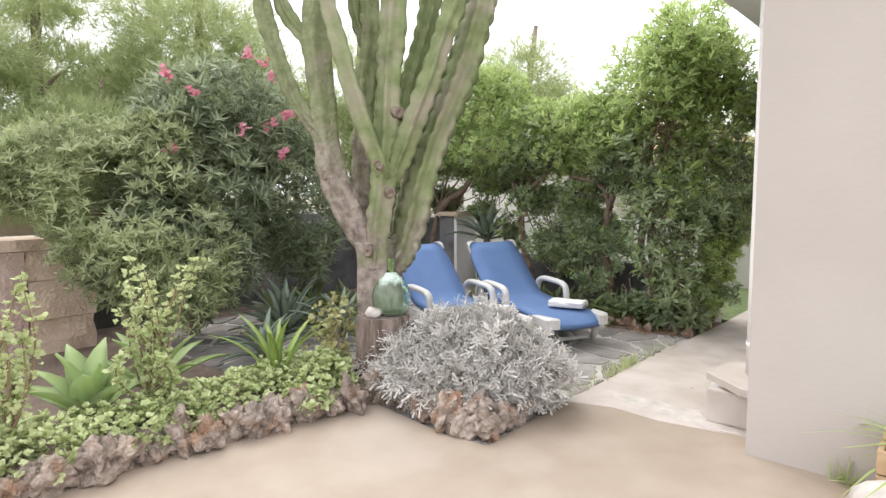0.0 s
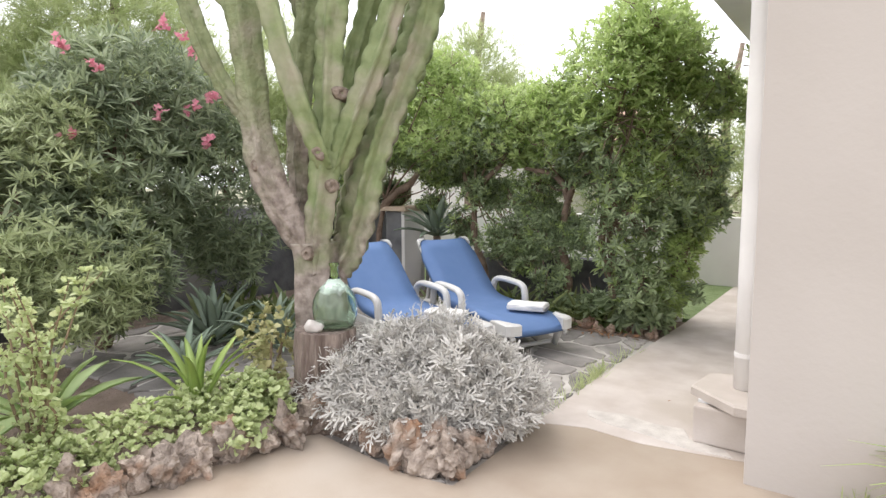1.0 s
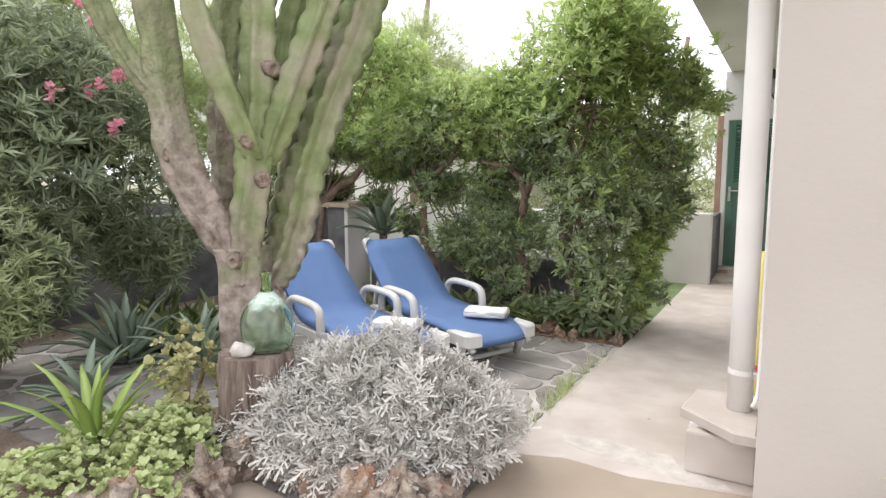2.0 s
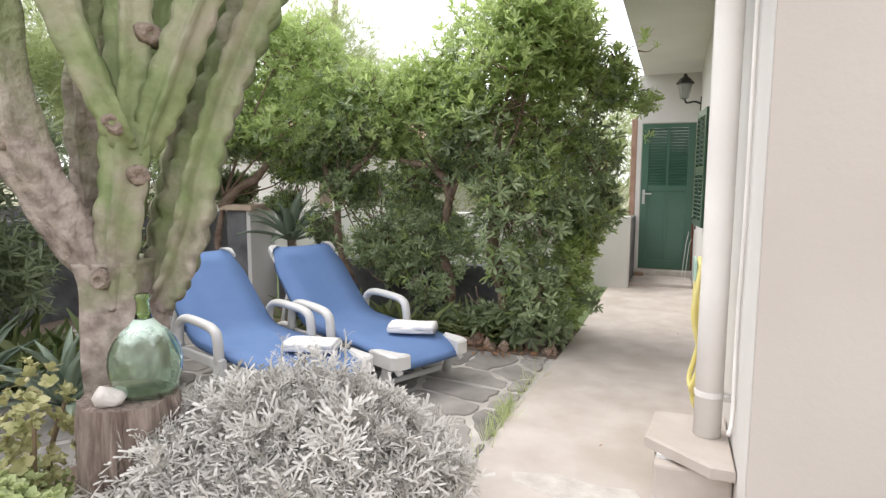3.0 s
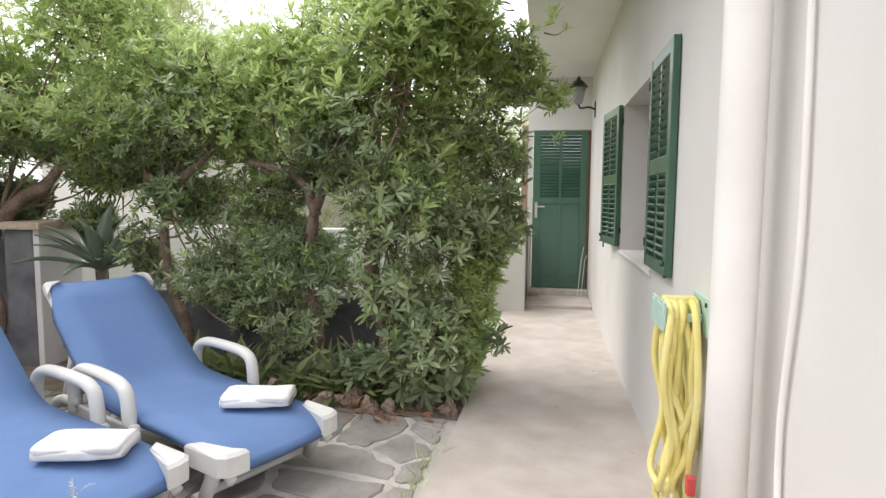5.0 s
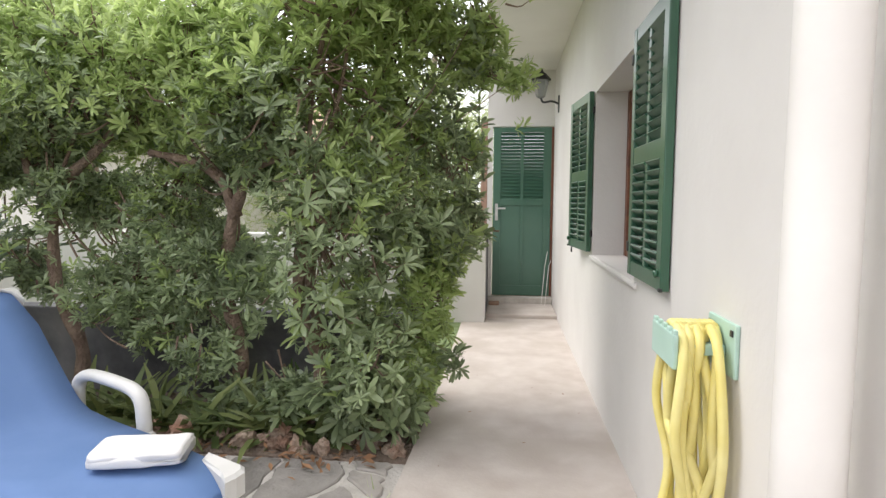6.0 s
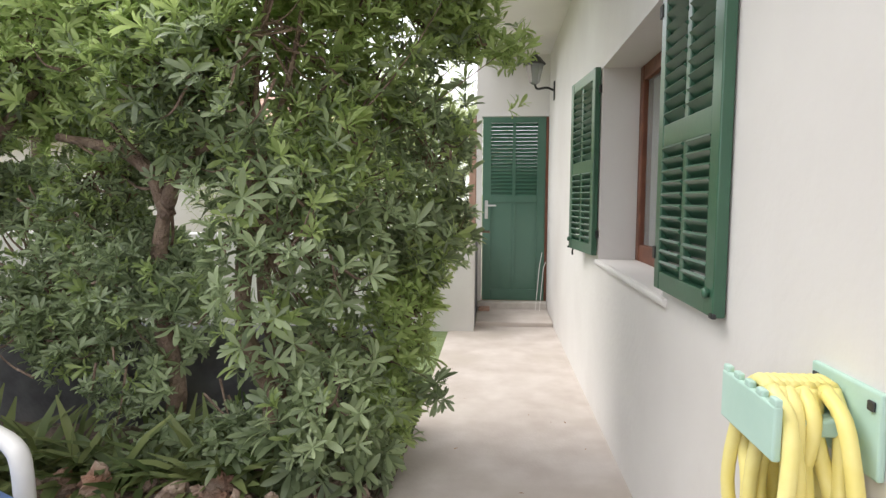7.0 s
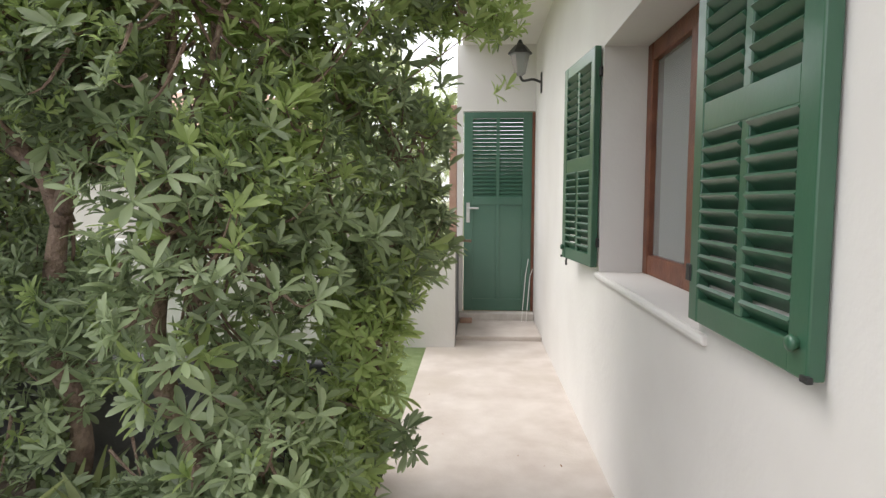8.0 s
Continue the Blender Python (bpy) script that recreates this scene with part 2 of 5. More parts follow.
_p.inputs["Roughness"].default_value, _p.inputs["Transmission Weight"].default_value = 0.03, 0.6

# ---- builders ----


def thing(name, label, category, group="", kind="", at=(0, 0, 0), turn=0.0):
    ob = new(name)
    ob.empty_display_size = 0.1
    ob.matrix_world = pose(*at, 0, 0, turn)
    return tagged(ob, label, category, group, kind)


def mesh_of(name, bm, material, smooth=False):
    me = bpy.data.meshes.new(name)
    bmesh.ops.recalc_face_normals(bm, faces=bm.faces)
    bm.to_mesh(me)
    bm.free()
    for m in material if isinstance(material, (list, tuple)) else [material]:
        me.materials.append(m)
    if smooth:
        for p in me.polygons:
            p.use_smooth = True
    return me


def part(name, bm, material, parent=None, label="", smooth=False):
    ob = new(name, mesh_of(name, bm, material, smooth))
    ob.parent = parent
    return tagged(ob, label)


def solid(name, bm, material, label, category, group="", kind="", smooth=False):
    return tagged(new(name, mesh_of(name, bm, material, smooth)), label, category, group, kind)


def box(bm, x0, x1, y0, y1, z0, z1, bevel=0.0, m=None):
    vs = bmesh.ops.create_cube(bm, size=1.0)["verts"]
    bmesh.ops.scale(bm, vec=(x1 - x0, y1 - y0, z1 - z0), verts=vs)
    bmesh.ops.translate(bm, vec=((x0 + x1) / 2, (y0 + y1) / 2, (z0 + z1) / 2), verts=vs)
    if bevel:
        es = list({e for v in vs for e in v.link_edges})
        r = bmesh.ops.bevel(bm, geom=es, offset=bevel, segments=2, affect="EDGES", profile=0.5)
        vs = list({v for f in r["faces"] for v in f.verts} | {v for v in vs if v.is_valid})
    if m is not None:
        bmesh.ops.transform(bm, matrix=m, verts=[v for v in vs if v.is_valid])
    return bm


def boxm(*a, **k):
    return box(bmesh.new(), *a, **k)


def prism(bm, ring, z0, z1, inset=0.0):
    """A slab from a ring of (x, y); inset draws the top edge in, for a worn edge."""
    cx, cy = sum(p[0] for p in ring) / len(ring), sum(p[1] for p in ring) / len(ring)
    lo = [bm.verts.new((x, y, z0)) for x, y in ring]
    levels = [lo, [bm.verts.new((x, y, z1 - inset)) for x, y in ring]]
    if inset:
        top = []
        for x, y in ring:
            d = max(math.hypot(x - cx, y - cy), 1e-4)
            k = 1 - min(inset * 1.3, d * 0.5) / d
            top.append(bm.verts.new((cx + (x - cx) * k, cy + (y - cy) * k, z1)))
        levels.append(top)
    n = len(ring)
    for a, b in zip(levels, levels[1:]):
        for i in range(n):
            bm.faces.new((a[i], a[(i + 1) % n], b[(i + 1) % n], b[i]))
    bm.faces.new(levels[-1])
    bm.faces.new(lo[::-1])
    return bm


def spline(pts, n):
    """n points on a smooth curve through pts."""
    p = [Vector(q) for q in pts]
    p = [p[0] * 2 - p[1]] + p + [p[-1] * 2 - p[-2]]
    out = []
    for k in range(n):
        s = k / (n - 1) * (len(p) - 3)
        i = min(int(s), len(p) - 4)
        t = s - i
        a, b, c, d = p[i:i + 4]
        out.append(0.5 * (2 * b + (c - a) * t + (2 * a - 5 * b + 4 * c - d) * t * t + (3 * b - a - 3 * c + d) * t ** 3))
    return out


def tube(bm, pts, radius, sides=8, rib=0.0, ribs=0, twist=0.0, flat=1.0, wave=None):
    """A closed tube along pts. radius: a number or a function of 0..1; rib: how deep its lengthwise ribs are."""
    rings = []
    ref = Vector((0.3, 0.2, 1)) if abs((pts[-1] - pts[0]).normalized().z) < 0.8 else Vector((1, 0.2, 0))
    n = len(pts)
    for k, p in enumerate(pts):
        d = (pts[min(k + 1, n - 1)] - pts[max(k - 1, 0)]).normalized()
        u = d.cross(ref).normalized()
        v = d.cross(u)
        r = radius(k / (n - 1)) if callable(radius) else radius
        ring = []
        for s in range(sides):
            a = 2 * math.pi * s / sides
            q = r * (1 + rib * (1 - 2 * abs(math.sin(ribs * a / 2)))) if ribs else r
            if wave:
                q *= 1 + wave(k / (n - 1)) * (1 - abs(math.sin(ribs * a / 2))) ** 1.5
            ring.append(bm.verts.new(p + (u * math.cos(a + twist) * flat + v * math.sin(a + twist)) * q))
        rings.append(ring)
    for a, b in zip(rings, rings[1:]):
        for s in range(sides):
            bm.faces.new((a[s], a[(s + 1) % sides], b[(s + 1) % sides], b[s]))
    bm.faces.new(rings[0][::-1])
    bm.faces.new(rings[-1])
    return bm


def lathe(bm, profile, sides=24, hollow=False):
    rings = [[bm.verts.new((r * math.cos(2 * math.pi * s / sides), r * math.sin(2 * math.pi * s / sides), z)) for s in range(sides)] for r, z in profile]
    for a, b in zip(rings, rings[1:]):
        for s in range(sides):
            bm.faces.new((a[s], a[(s + 1) % sides], b[(s + 1) % sides], b[s]))
    if hollow:
        for s in range(sides):
            bm.faces.new((rings[-1][s], rings[-1][(s + 1) % sides], rings[0][(s + 1) % sides], rings[0][s]))
    else:
        bm.faces.new(rings[0][::-1])
        bm.faces.new(rings[-1])
    return bm


def rock_bm(seed, r=1.0, rough=0.35, sub=2):
    bm = bmesh.new()
    bmesh.ops.create_icosphere(bm, subdivisions=sub, radius=1.0)
    off = Vector((seed * 7.3, seed * 3.1, seed * 1.7))
    for v in bm.verts:
        k = 1 + rough * noise.noise(v.co * 1.1 + off) + rough * 0.7 * noise.noise(v.co * 2.6 + off) - 0.4 * rough * abs(noise.noise(v.co * 4.2 + off)) - 0.1 * rough * abs(noise.noise(v.co * 9 + off))
        v.co *= k * r
    return bm


rng = np.random.default_rng(5)


def unit(v):
    return v / np.maximum(np.linalg.norm(v, axis=-1, keepdims=True), 1e-9)


def np_mesh(name, V, F, material):
    me = bpy.data.meshes.new(name)
    me.vertices.add(len(V))
    me.vertices.foreach_set("co", np.ascontiguousarray(V, dtype=np.float32).ravel())
    me.loops.add(F.size)
    me.loops.foreach_set("vertex_index", F.astype(np.int32).ravel())
    me.polygons.add(len(F))
    me.polygons.foreach_set("loop_start", np.arange(0, F.size, F.shape[1], dtype=np.int32))
    me.update(calc_edges=True)
    me.materials.append(material)
    return me


def blade(stations, widths, fold=0.25, curl=0.2):
    """A leaf one long, along y, folded on its midrib and curling down."""
    V, F = [], []
    for y, w in zip(stations, widths):
        z = -curl * y * y
        V += [(-w, y, z + fold * w), (0, y, z), (w, y, z + fold * w)]
    for i in range(len(stations) - 1):
        a = 3 * i
        F += [(a, a + 1, a + 4, a + 3), (a + 1, a + 2, a + 5, a + 4)]
    return np.array(V), np.array(F)


def lobed(k=1.0):
    """A felted leaf cut into lobes on both sides of its midrib."""
    V, F = [], []

    def quad(*p):
        F.append(tuple(range(len(V), len(V) + 4)))
        V.extend(p)
    for i in range(3):
        y = i / 3
        quad((-0.022, y, 0), (0.022, y, 0), (0.022, y + 0.34, -0.03 * i), (-0.022, y + 0.34, -0.03 * i))
    for y, r in ((0.2, 0.12), (0.4, 0.19), (0.6, 0.2), (0.78, 0.14)):
        for s in (-1, 1):
            quad((s * 0.02, y, 0.005), (s * r, y + 0.14, 0.06), (s * r * 0.97, y + 0.195, 0.05), (s * 0.016, y + 0.065, 0.005))
    quad((-0.04, 0.88, -0.05), (0.035, 0.88, -0.05), (0.05, 1.08, -0.1), (-0.04, 1.08, -0.1))
    V = np.array(V)
    V[:, 2] -= 0.32 * V[:, 1] ** 2
    V[:, 0] += 0.12 * np.sin(V[:, 1] * 3.2)
    return V, np.array(F)


LEAF = blade((0, 0.5, 1), (0.05, 0.17, 0.015))
LEAF_OBOVATE = blade((0, 0.6, 0.88, 1), (0.025, 0.135, 0.1, 0.02), 0.3, 0.3)
LEAF_NARROW = blade((0, 0.5, 1), (0.03, 0.085, 0.01), 0.3, 0.25)
LEAF_ROUND = blade((0, 0.5, 1), (0.16, 0.42, 0.14), 0.15, 0.1)
NEEDLE = blade((0, 1), (0.035, 0.012), 0.2, 0.15)
LEAF_LOBED = lobed()


def scatter(template, P, D, N, S):
    """Leaves of a template at points P, along D, with faces towards N, S long."""
    V, F = template
    D = unit(D)
    X = unit(np.cross(D, N))
    Z = np.cross(X, D)
    out = P[:, None, :] + S[:, None, None] * (V[None, :, 0:1] * X[:, None] + V[None, :, 1:2] * D[:, None] + V[None, :, 2:3] * Z[:, None])
    faces = F[None] + (np.arange(len(P)) * len(V))[:, None, None]
    return out.reshape(-1, 3), faces.reshape(-1, F.shape[1])


def rosettes(template, P, A, k, size, spread=(0.9, 1.35)):
    """Whorls of k leaves at points P round the shoots' axes A."""
    n = len(P)
    A = unit(A)
    ref = unit(rng.normal(size=(n, 3)))
    U = unit(np.cross(A, ref))
    W = np.cross(A, U)
    ang = (np.arange(k) * 2.4)[None] + rng.uniform(0, 6.28, (n, 1)) + rng.normal(0, 0.25, (n, k))
    tilt = rng.uniform(*spread, (n, k))
    D = A[:, None] * np.cos(tilt)[..., None] + (U[:, None] * np.cos(ang)[..., None] + W[:, None] * np.sin(ang)[..., None]) * np.sin(tilt)[..., None]
    Nn = np.repeat(A[:, None], k, 1) + rng.normal(0, 0.25, (n, k, 3))
    Pp = P[:, None] + A[:, None] * rng.uniform(-0.35, 0.1, (n, k))[..., None] * size
    S = size * rng.uniform(0.7, 1.15, (n, k)) * np.clip(rng.lognormal(0, 0.28, (n, 1)), 0.5, 1.6)
    return scatter(template, Pp.reshape(-1, 3), D.reshape(-1, 3), Nn.reshape(-1, 3), S.reshape(-1))


def shell(blobs, n, inner=0.55, gaps=0.0, up=0.6, seed=0):
    """n shoots near the surface of a crown made of ellipsoids, and their directions; gaps: how much is left open."""
    B = np.array(blobs, float)
    w = (B[:, 3] * B[:, 4] + B[:, 4] * B[:, 5] + B[:, 3] * B[:, 5])
    pts, axes = [], []
    while sum(len(p) for p in pts) < n:
        i = rng.choice(len(B), 4000, p=w / w.sum())
        d = unit(rng.normal(size=(4000, 3)))
        r = rng.uniform(inner, 1.0, 4000) ** 0.7 + rng.normal(0, 0.07, 4000)
        p = B[i, :3] + d * B[i, 3:] * r[:, None]
        keep = np.ones(4000, bool)
        for j, b in enumerate(B):
            keep &= ~((((p - b[:3]) / b[3:]) ** 2).sum(1) < inner * inner * 0.8)
        if gaps:
            q = p * 2.3 + seed
            f = np.sin(q[:, 0] * 1.7 + np.sin(q[:, 1] * 2.1) * 1.3) + np.sin(q[:, 1] * 1.9 + q[:, 2] * 1.3) + np.sin(q[:, 2] * 2.3 + q[:, 0] * 0.7)
            keep &= f > -2.2 + gaps * 2.2 + rng.normal(0, 0.35, 4000)
        keep &= p[:, 2] > 0.06
        nrm = unit(d / B[i, 3:])
        pts.append(p[keep])
        axes.append(unit(nrm + np.array([0, 0, up]) + rng.normal(0, 0.4, (4000, 3)))[keep])
    return np.concatenate(pts)[:n], np.concatenate(axes)[:n]


def join(*vf):
    Vs, Fs, o = [], [], 0
    for V, F in vf:
        Vs.append(V)
        Fs.append(F + o)
        o += len(V)
    return np.concatenate(Vs), np.concatenate(Fs)


def leaves(name, vf, material, parent, label=""):
    ob = new(name, np_mesh(name, vf[0], vf[1], material))
    ob.parent = parent
    return tagged(ob, label, kind="stuff")

# ---- ground, paving ----
bm = bmesh.new()
vs = [bm.verts.new(p) for p in ((-900, -900, -0.12), (900, -900, -0.12), (900, 900, -0.12), (-900, 900, -0.12))]
bm.faces.new(vs)
solid("ground", bm, M_GROUND, "dry brown ground reaching to the horizon", "ground", kind="structure")

SEAM = [(-1.06, 4.27), (-0.8, 4.36), (-0.5, 4.33), (-0.22, 4.38), (0.0, 4.42)]
bm = prism(bmesh.new(), [(-2.2, -6), (8, -6), (8, 4.42), (0.3, 4.42)] + SEAM[::-1] + [(-1.04, 3.42), (-1.3, 3.38), (-1.98, 3.46), (-2.1, 3.0), (-2.25, 2.2), (-2.2, 1.5), (-2.6, 0.5)], -0.1, 0.0)
solid("patio", bm, M_PATIO, "smooth tan concrete patio floor with pale wear", "patio", kind="structure")
bm = prism(bmesh.new(), SEAM + [(0.0, 10.0), (-0.76, 10.0), (-1.0, 10.0), (-1.0, 7.3), (-1.03, 6.3), (-1.07, 5.3)], -0.1, 0.002)
solid("path", bm, M_PATH, "pale worn concrete path along the house wall", "path", kind="structure")
bm = prism(bmesh.new(), [(-0.9, 4.6), (-0.7, 4.66), (-0.52, 4.62), (-0.36, 4.64), (-0.3, 4.52), (-0.12, 4.48), (-0.08, 4.42), (-0.3, 4.4), (-0.52, 4.45), (-0.72, 4.47), (-0.86, 4.52)], -0.002, 0.0065, 0.004)
solid("cement_patch", bm, M_PEBBLE, "pale patch of cement where path meets patio", "patch", kind="structure")
bm = box(bmesh.new(), -0.76, -0.002, 10.0, 10.7, -0.1, 0.045, 0.012)
solid("door_step", bm, M_PATH, "low pale concrete step before the door", "step", kind="structure")
solid("hedge_soil", boxm(-5.2, -1.0, 6.46, 7.32, -0.1, -0.008), M_SOIL, "dark soil strip under the hedge", "soil", kind="structure")
solid("soil", boxm(-7, -2.15, 0.0, 7.25, -0.1, -0.03), M_SOIL, "brown garden soil with dry litter", "soil", kind="structure")
bm = boxm(-6, -0.985, 7.47, 9.76, -0.11, -0.005)
solid("lawn", bm, M_LAWN, "small bright green lawn beside the path", "lawn", kind="structure")

# ---- house ----
WIN = (6.42, 7.68, 0.9, 1.95)
bm = bmesh.new()
box(bm, 0, 0.34, 4.2, WIN[0], -0.1, 2.78)
box(bm, 0, 0.34, WIN[1], 12.0, -0.1, 2.78)
box(bm, 0, 0.34, WIN[0], WIN[1], -0.1, WIN[2])
box(bm, 0, 0.34, WIN[0], WIN[1], WIN[3], 2.78)
solid("wall_west", bm, M_PLASTER, "white rough plaster house wall beside the path", "wall", kind="structure")
# thin facing carries the shaded colour on the south side only
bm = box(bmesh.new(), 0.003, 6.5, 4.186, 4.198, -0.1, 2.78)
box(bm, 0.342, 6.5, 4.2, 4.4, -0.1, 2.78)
solid("wall_south", bm, M_SOUTH, "smooth cream plaster end wall, its shade in the colour", "wall", kind="structure")
bm = bmesh.new()
box(bm, -0.78, -0.72, 10.84, 11.05, -0.1, 2.78)
box(bm, -0.72, 0, 10.84, 11.05, 2.13, 2.78)
solid("wall_north", bm, M_PLASTER, "white plaster wall round the green door", "wall", kind="structure")
solid("wall_back", boxm(0.34, 6.5, 11.9, 12.0, -0.1, 2.78), M_PLASTER, "white plaster rear wall of the house", "wall", kind="structure")
solid("ceiling", boxm(-0.72, 6.7, 4.1, 12.1, 2.78, 2.9), M_SOFFIT, "white plastered soffit under the overhanging roof", "soffit", kind="structure")
solid("roof", boxm(-0.74, 6.8, 4.0, 12.2, 2.9, 3.02), M_PLASTER, "flat white roof slab of the house", "roof", kind="structure")
solid("floor", boxm(0.34, 6.5, 4.4, 11.9, -0.1, 0.05), M_BROWN, "dark floor inside the house", "floor", kind="structure")
solid("wall_inner", boxm(2.2, 2.3, 4.4, 11.9, 0.05, 2.78), M_PLASTER, "plain inner wall of the room", "wall", kind="structure")

# window with wooden frame and open shutters
win = thing("window_1", "brown wooden window set deep in the white wall", "window", kind="structure", at=(0.2, 7.05, 0.9))
hy, hz = 0.628, 1.048
for nm, b in (("frame_post", (0, 0.07, -hy, -hy + 0.07, 0, hz)), ("frame_post", (0, 0.07, hy - 0.07, hy, 0, hz)), ("frame_rail", (0.003, 0.067, -hy + 0.07, hy - 0.07, 0, 0.09)), ("frame_rail", (0.003, 0.067, -hy + 0.07, hy - 0.07, hz - 0.08, hz)), ("frame_mullion", (-0.008, 0.06, -0.05, 0.05, 0.09, hz - 0.08))):
    part(nm, boxm(*b, bevel=0.006), M_BROWN, win)
for a, b in ((-hy + 0.07, -0.05), (0.05, hy - 0.07)):
    p = part("pane", boxm(0.028, 0.034, a, b, 0.09, hz - 0.08), M_PANE, win)
    p.visible_shadow = False
solid("window_sill", boxm(-0.016, 0.2, 6.36, 7.72, 0.868, 0.898, bevel=0.01), M_PLASTER, "white plaster window sill with worn edge", "sill", kind="structure")


def shutter(turn, at, label, side):
    """Louvred leaf hinged at its local origin, running along +y."""
    t = thing("shutter", label, "shutter", "window shutters", at=at, turn=turn)
    w, h, d = 0.55, 1.04, 0.032
    for y0, y1 in ((0, 0.055), (w - 0.065, w)):
        part("stile", boxm(-d, 0, y0, y1, 0, h, bevel=0.004), M_GREEN, t)
    part("mullion", boxm(-d + 0.004, -0.004, w / 2 - 0.018, w / 2 + 0.018, 0.06, h - 0.06, bevel=0.003), M_GREEN, t)
    for z0, z1 in ((0, 0.06), (0.47, 0.54), (h - 0.06, h)):
        part("rail", boxm(-d + 0.002, -0.002, 0.055, w - 0.065, z0, z1, bevel=0.003), M_GREEN, t)
    slat = mesh_of("slat", box(bmesh.new(), -0.023, 0.023, 0, w / 2 - 0.078, -0.0045, 0.0045, m=pose(0, 0, 0, 0, side * 46, 0)), M_GREEN)
    for za, zb in ((0.06, 0.47), (0.54, h - 0.06)):
        k = 11
        for i in range(k):
            z = za + (i + 0.5) * (zb - za) / k
            for y in (0.057, w / 2 + 0.016):
                s = new("slat", slat)
                s.parent = t
                s.location = (-d / 2, y, z)
    for z in (0.12, h - 0.12):
        part("hinge", boxm(-0.01, 0.004, -0.018, 0.014, z - 0.022, z + 0.022, bevel=0.003), M_BLACK, t)
    out = -d if side > 0 else 0.0
    knob = lathe(bmesh.new(), [(0.006, -0.004), (0.012, -0.004), (0.012, 0.004), (0.016, 0.01), (0.012, 0.016), (0.004, 0.018)], 10)
    bmesh.ops.transform(knob, matrix=pose(out, w - 0.035, 0.06, 0, -90 if side > 0 else 90, 0), verts=knob.verts)
    part("knob", knob, M_GREEN, t, smooth=True)
    part("stay", boxm(out - 0.006, out + 0.006, w - 0.012, w + 0.012, 0.0, 0.012, bevel=0.002), M_BLACK, t)
    return t


shutter(6, (-0.006, 7.7, 0.92), "open green louvred shutter hooked against white wall", 1)
shutter(180, (-0.036, 6.4, 0.935), "open green louvred wooden shutter beside the window", -1)

for y, z in ((8.27, 0.93),):
    bm = bmesh.new()
    tube(bm, spline([(0.0, y, z), (-0.05, y, z - 0.005), (-0.065, y, z - 0.03), (-0.065, y, z - 0.06)], 10), 0.006, 6)
    solid("shutter_hook", bm, M_BLACK, "black iron shutter stay hook on wall", "hook", "shutter hooks")

# green door
door = thing("door_1", "closed green wooden door with louvred upper half", "door", kind="structure", at=(-0.71, 10.83, 0.12))
W, Hd = 0.68, 2.0
part("stile", boxm(0, 0.09, 0, 0.045, 0, Hd, bevel=0.004), M_DOOR, door)
part("stile", boxm(W - 0.09, W, 0, 0.045, 0, Hd, bevel=0.004), M_DOOR, door)
part("mullion", boxm(W / 2 - 0.017, W / 2 + 0.017, 0.002, 0.043, 0.12, Hd - 0.06, bevel=0.003), M_DOOR, door)
for z0, z1 in ((0, 0.12), (1.08, 1.155), (Hd - 0.06, Hd)):
    part("rail", boxm(0.09, W - 0.09, 0.001, 0.044, z0, z1, bevel=0.003), M_DOOR, door)
for x0 in (0.09, W / 2 + 0.017):
    part("panel", boxm(x0, x0 + W / 2 - 0.107, 0.012, 0.03, 0.12, 1.08), M_DOOR, door)
slat = mesh_of("slat", box(bmesh.new(), 0, W / 2 - 0.107, -0.025, 0.025, -0.004, 0.004, m=pose(0, 0, 0, 44, 0, 0)), M_DOOR)
for i in range(20):
    for x0 in (0.09, W / 2 + 0.017):
        s = new("slat", slat)
        s.parent = door
        s.location = (x0, 0.022, 1.172 + i * 0.0393)
hd = part("handle_plate", boxm(0.025, 0.06, -0.008, 0, 0.9, 1.1, bevel=0.003), M_METAL, door, "steel handle plate")
part("lever", boxm(0.035, 0.15, -0.06, -0.042, 1.035, 1.055, bevel=0.004), M_METAL, hd)
part("door_frame", boxm(W + 0.002, W + 0.028, -0.005, 0.1, 0, Hd, bevel=0.003), M_BROWN, door, "reddish brown door frame")
solid("threshold", boxm(-0.758, -0.002, 10.702, 10.84, -0.1, 0.112, bevel=0.008), M_PEBBLE, "pale worn stone threshold under the green door", "threshold", kind="structure")
solid("trim", boxm(-0.75, 0.0, 10.86, 11.04, 0.1, 0.118), M_SAND, "pale worn door threshold", "threshold", kind="structure")

solid("wall_jamb", boxm(-0.86, -0.783, 10.86, 11.04, 0.862, 2.2, bevel=0.01), M_TERRA, "rough brown stone jamb beside the green door", "wall", kind="structure")
for i, (x, y) in enumerate(((-0.1, 10.66), (-0.06, 10.62))):
    rod = bmesh.new()
    tube(rod, [Vector((x - 0.03, y - 0.02, 0.047)), Vector((x + 0.01, y + 0.05, 0.5)), Vector((x + 0.04, y + 0.1, 0.66 - 0.1 * i))], 0.0035, 6)
    solid("thin_rod", rod, M_PIPE, "thin pale rod leaning in the door corner", "rod", "leaning rods")

# garden walls
solid("wall_parapet", boxm(-12, -0.76, 9.75, 9.9, -0.1, 0.9, bevel=0.015), M_PLASTER, "low white plaster garden wall", "wall", kind="structure")
solid("wall_return", boxm(-0.86, -0.76, 9.9, 10.84, -0.1, 0.86, bevel=0.01), M_GREY, "low dark side wall by the door", "wall", kind="structure")
solid("wall_low", boxm(-4.2, -1.16, 7.3, 7.45, -0.1, 0.54, bevel=0.015), M_GREY, "low dark grey rendered wall behind the hedge", "wall", kind="structure")
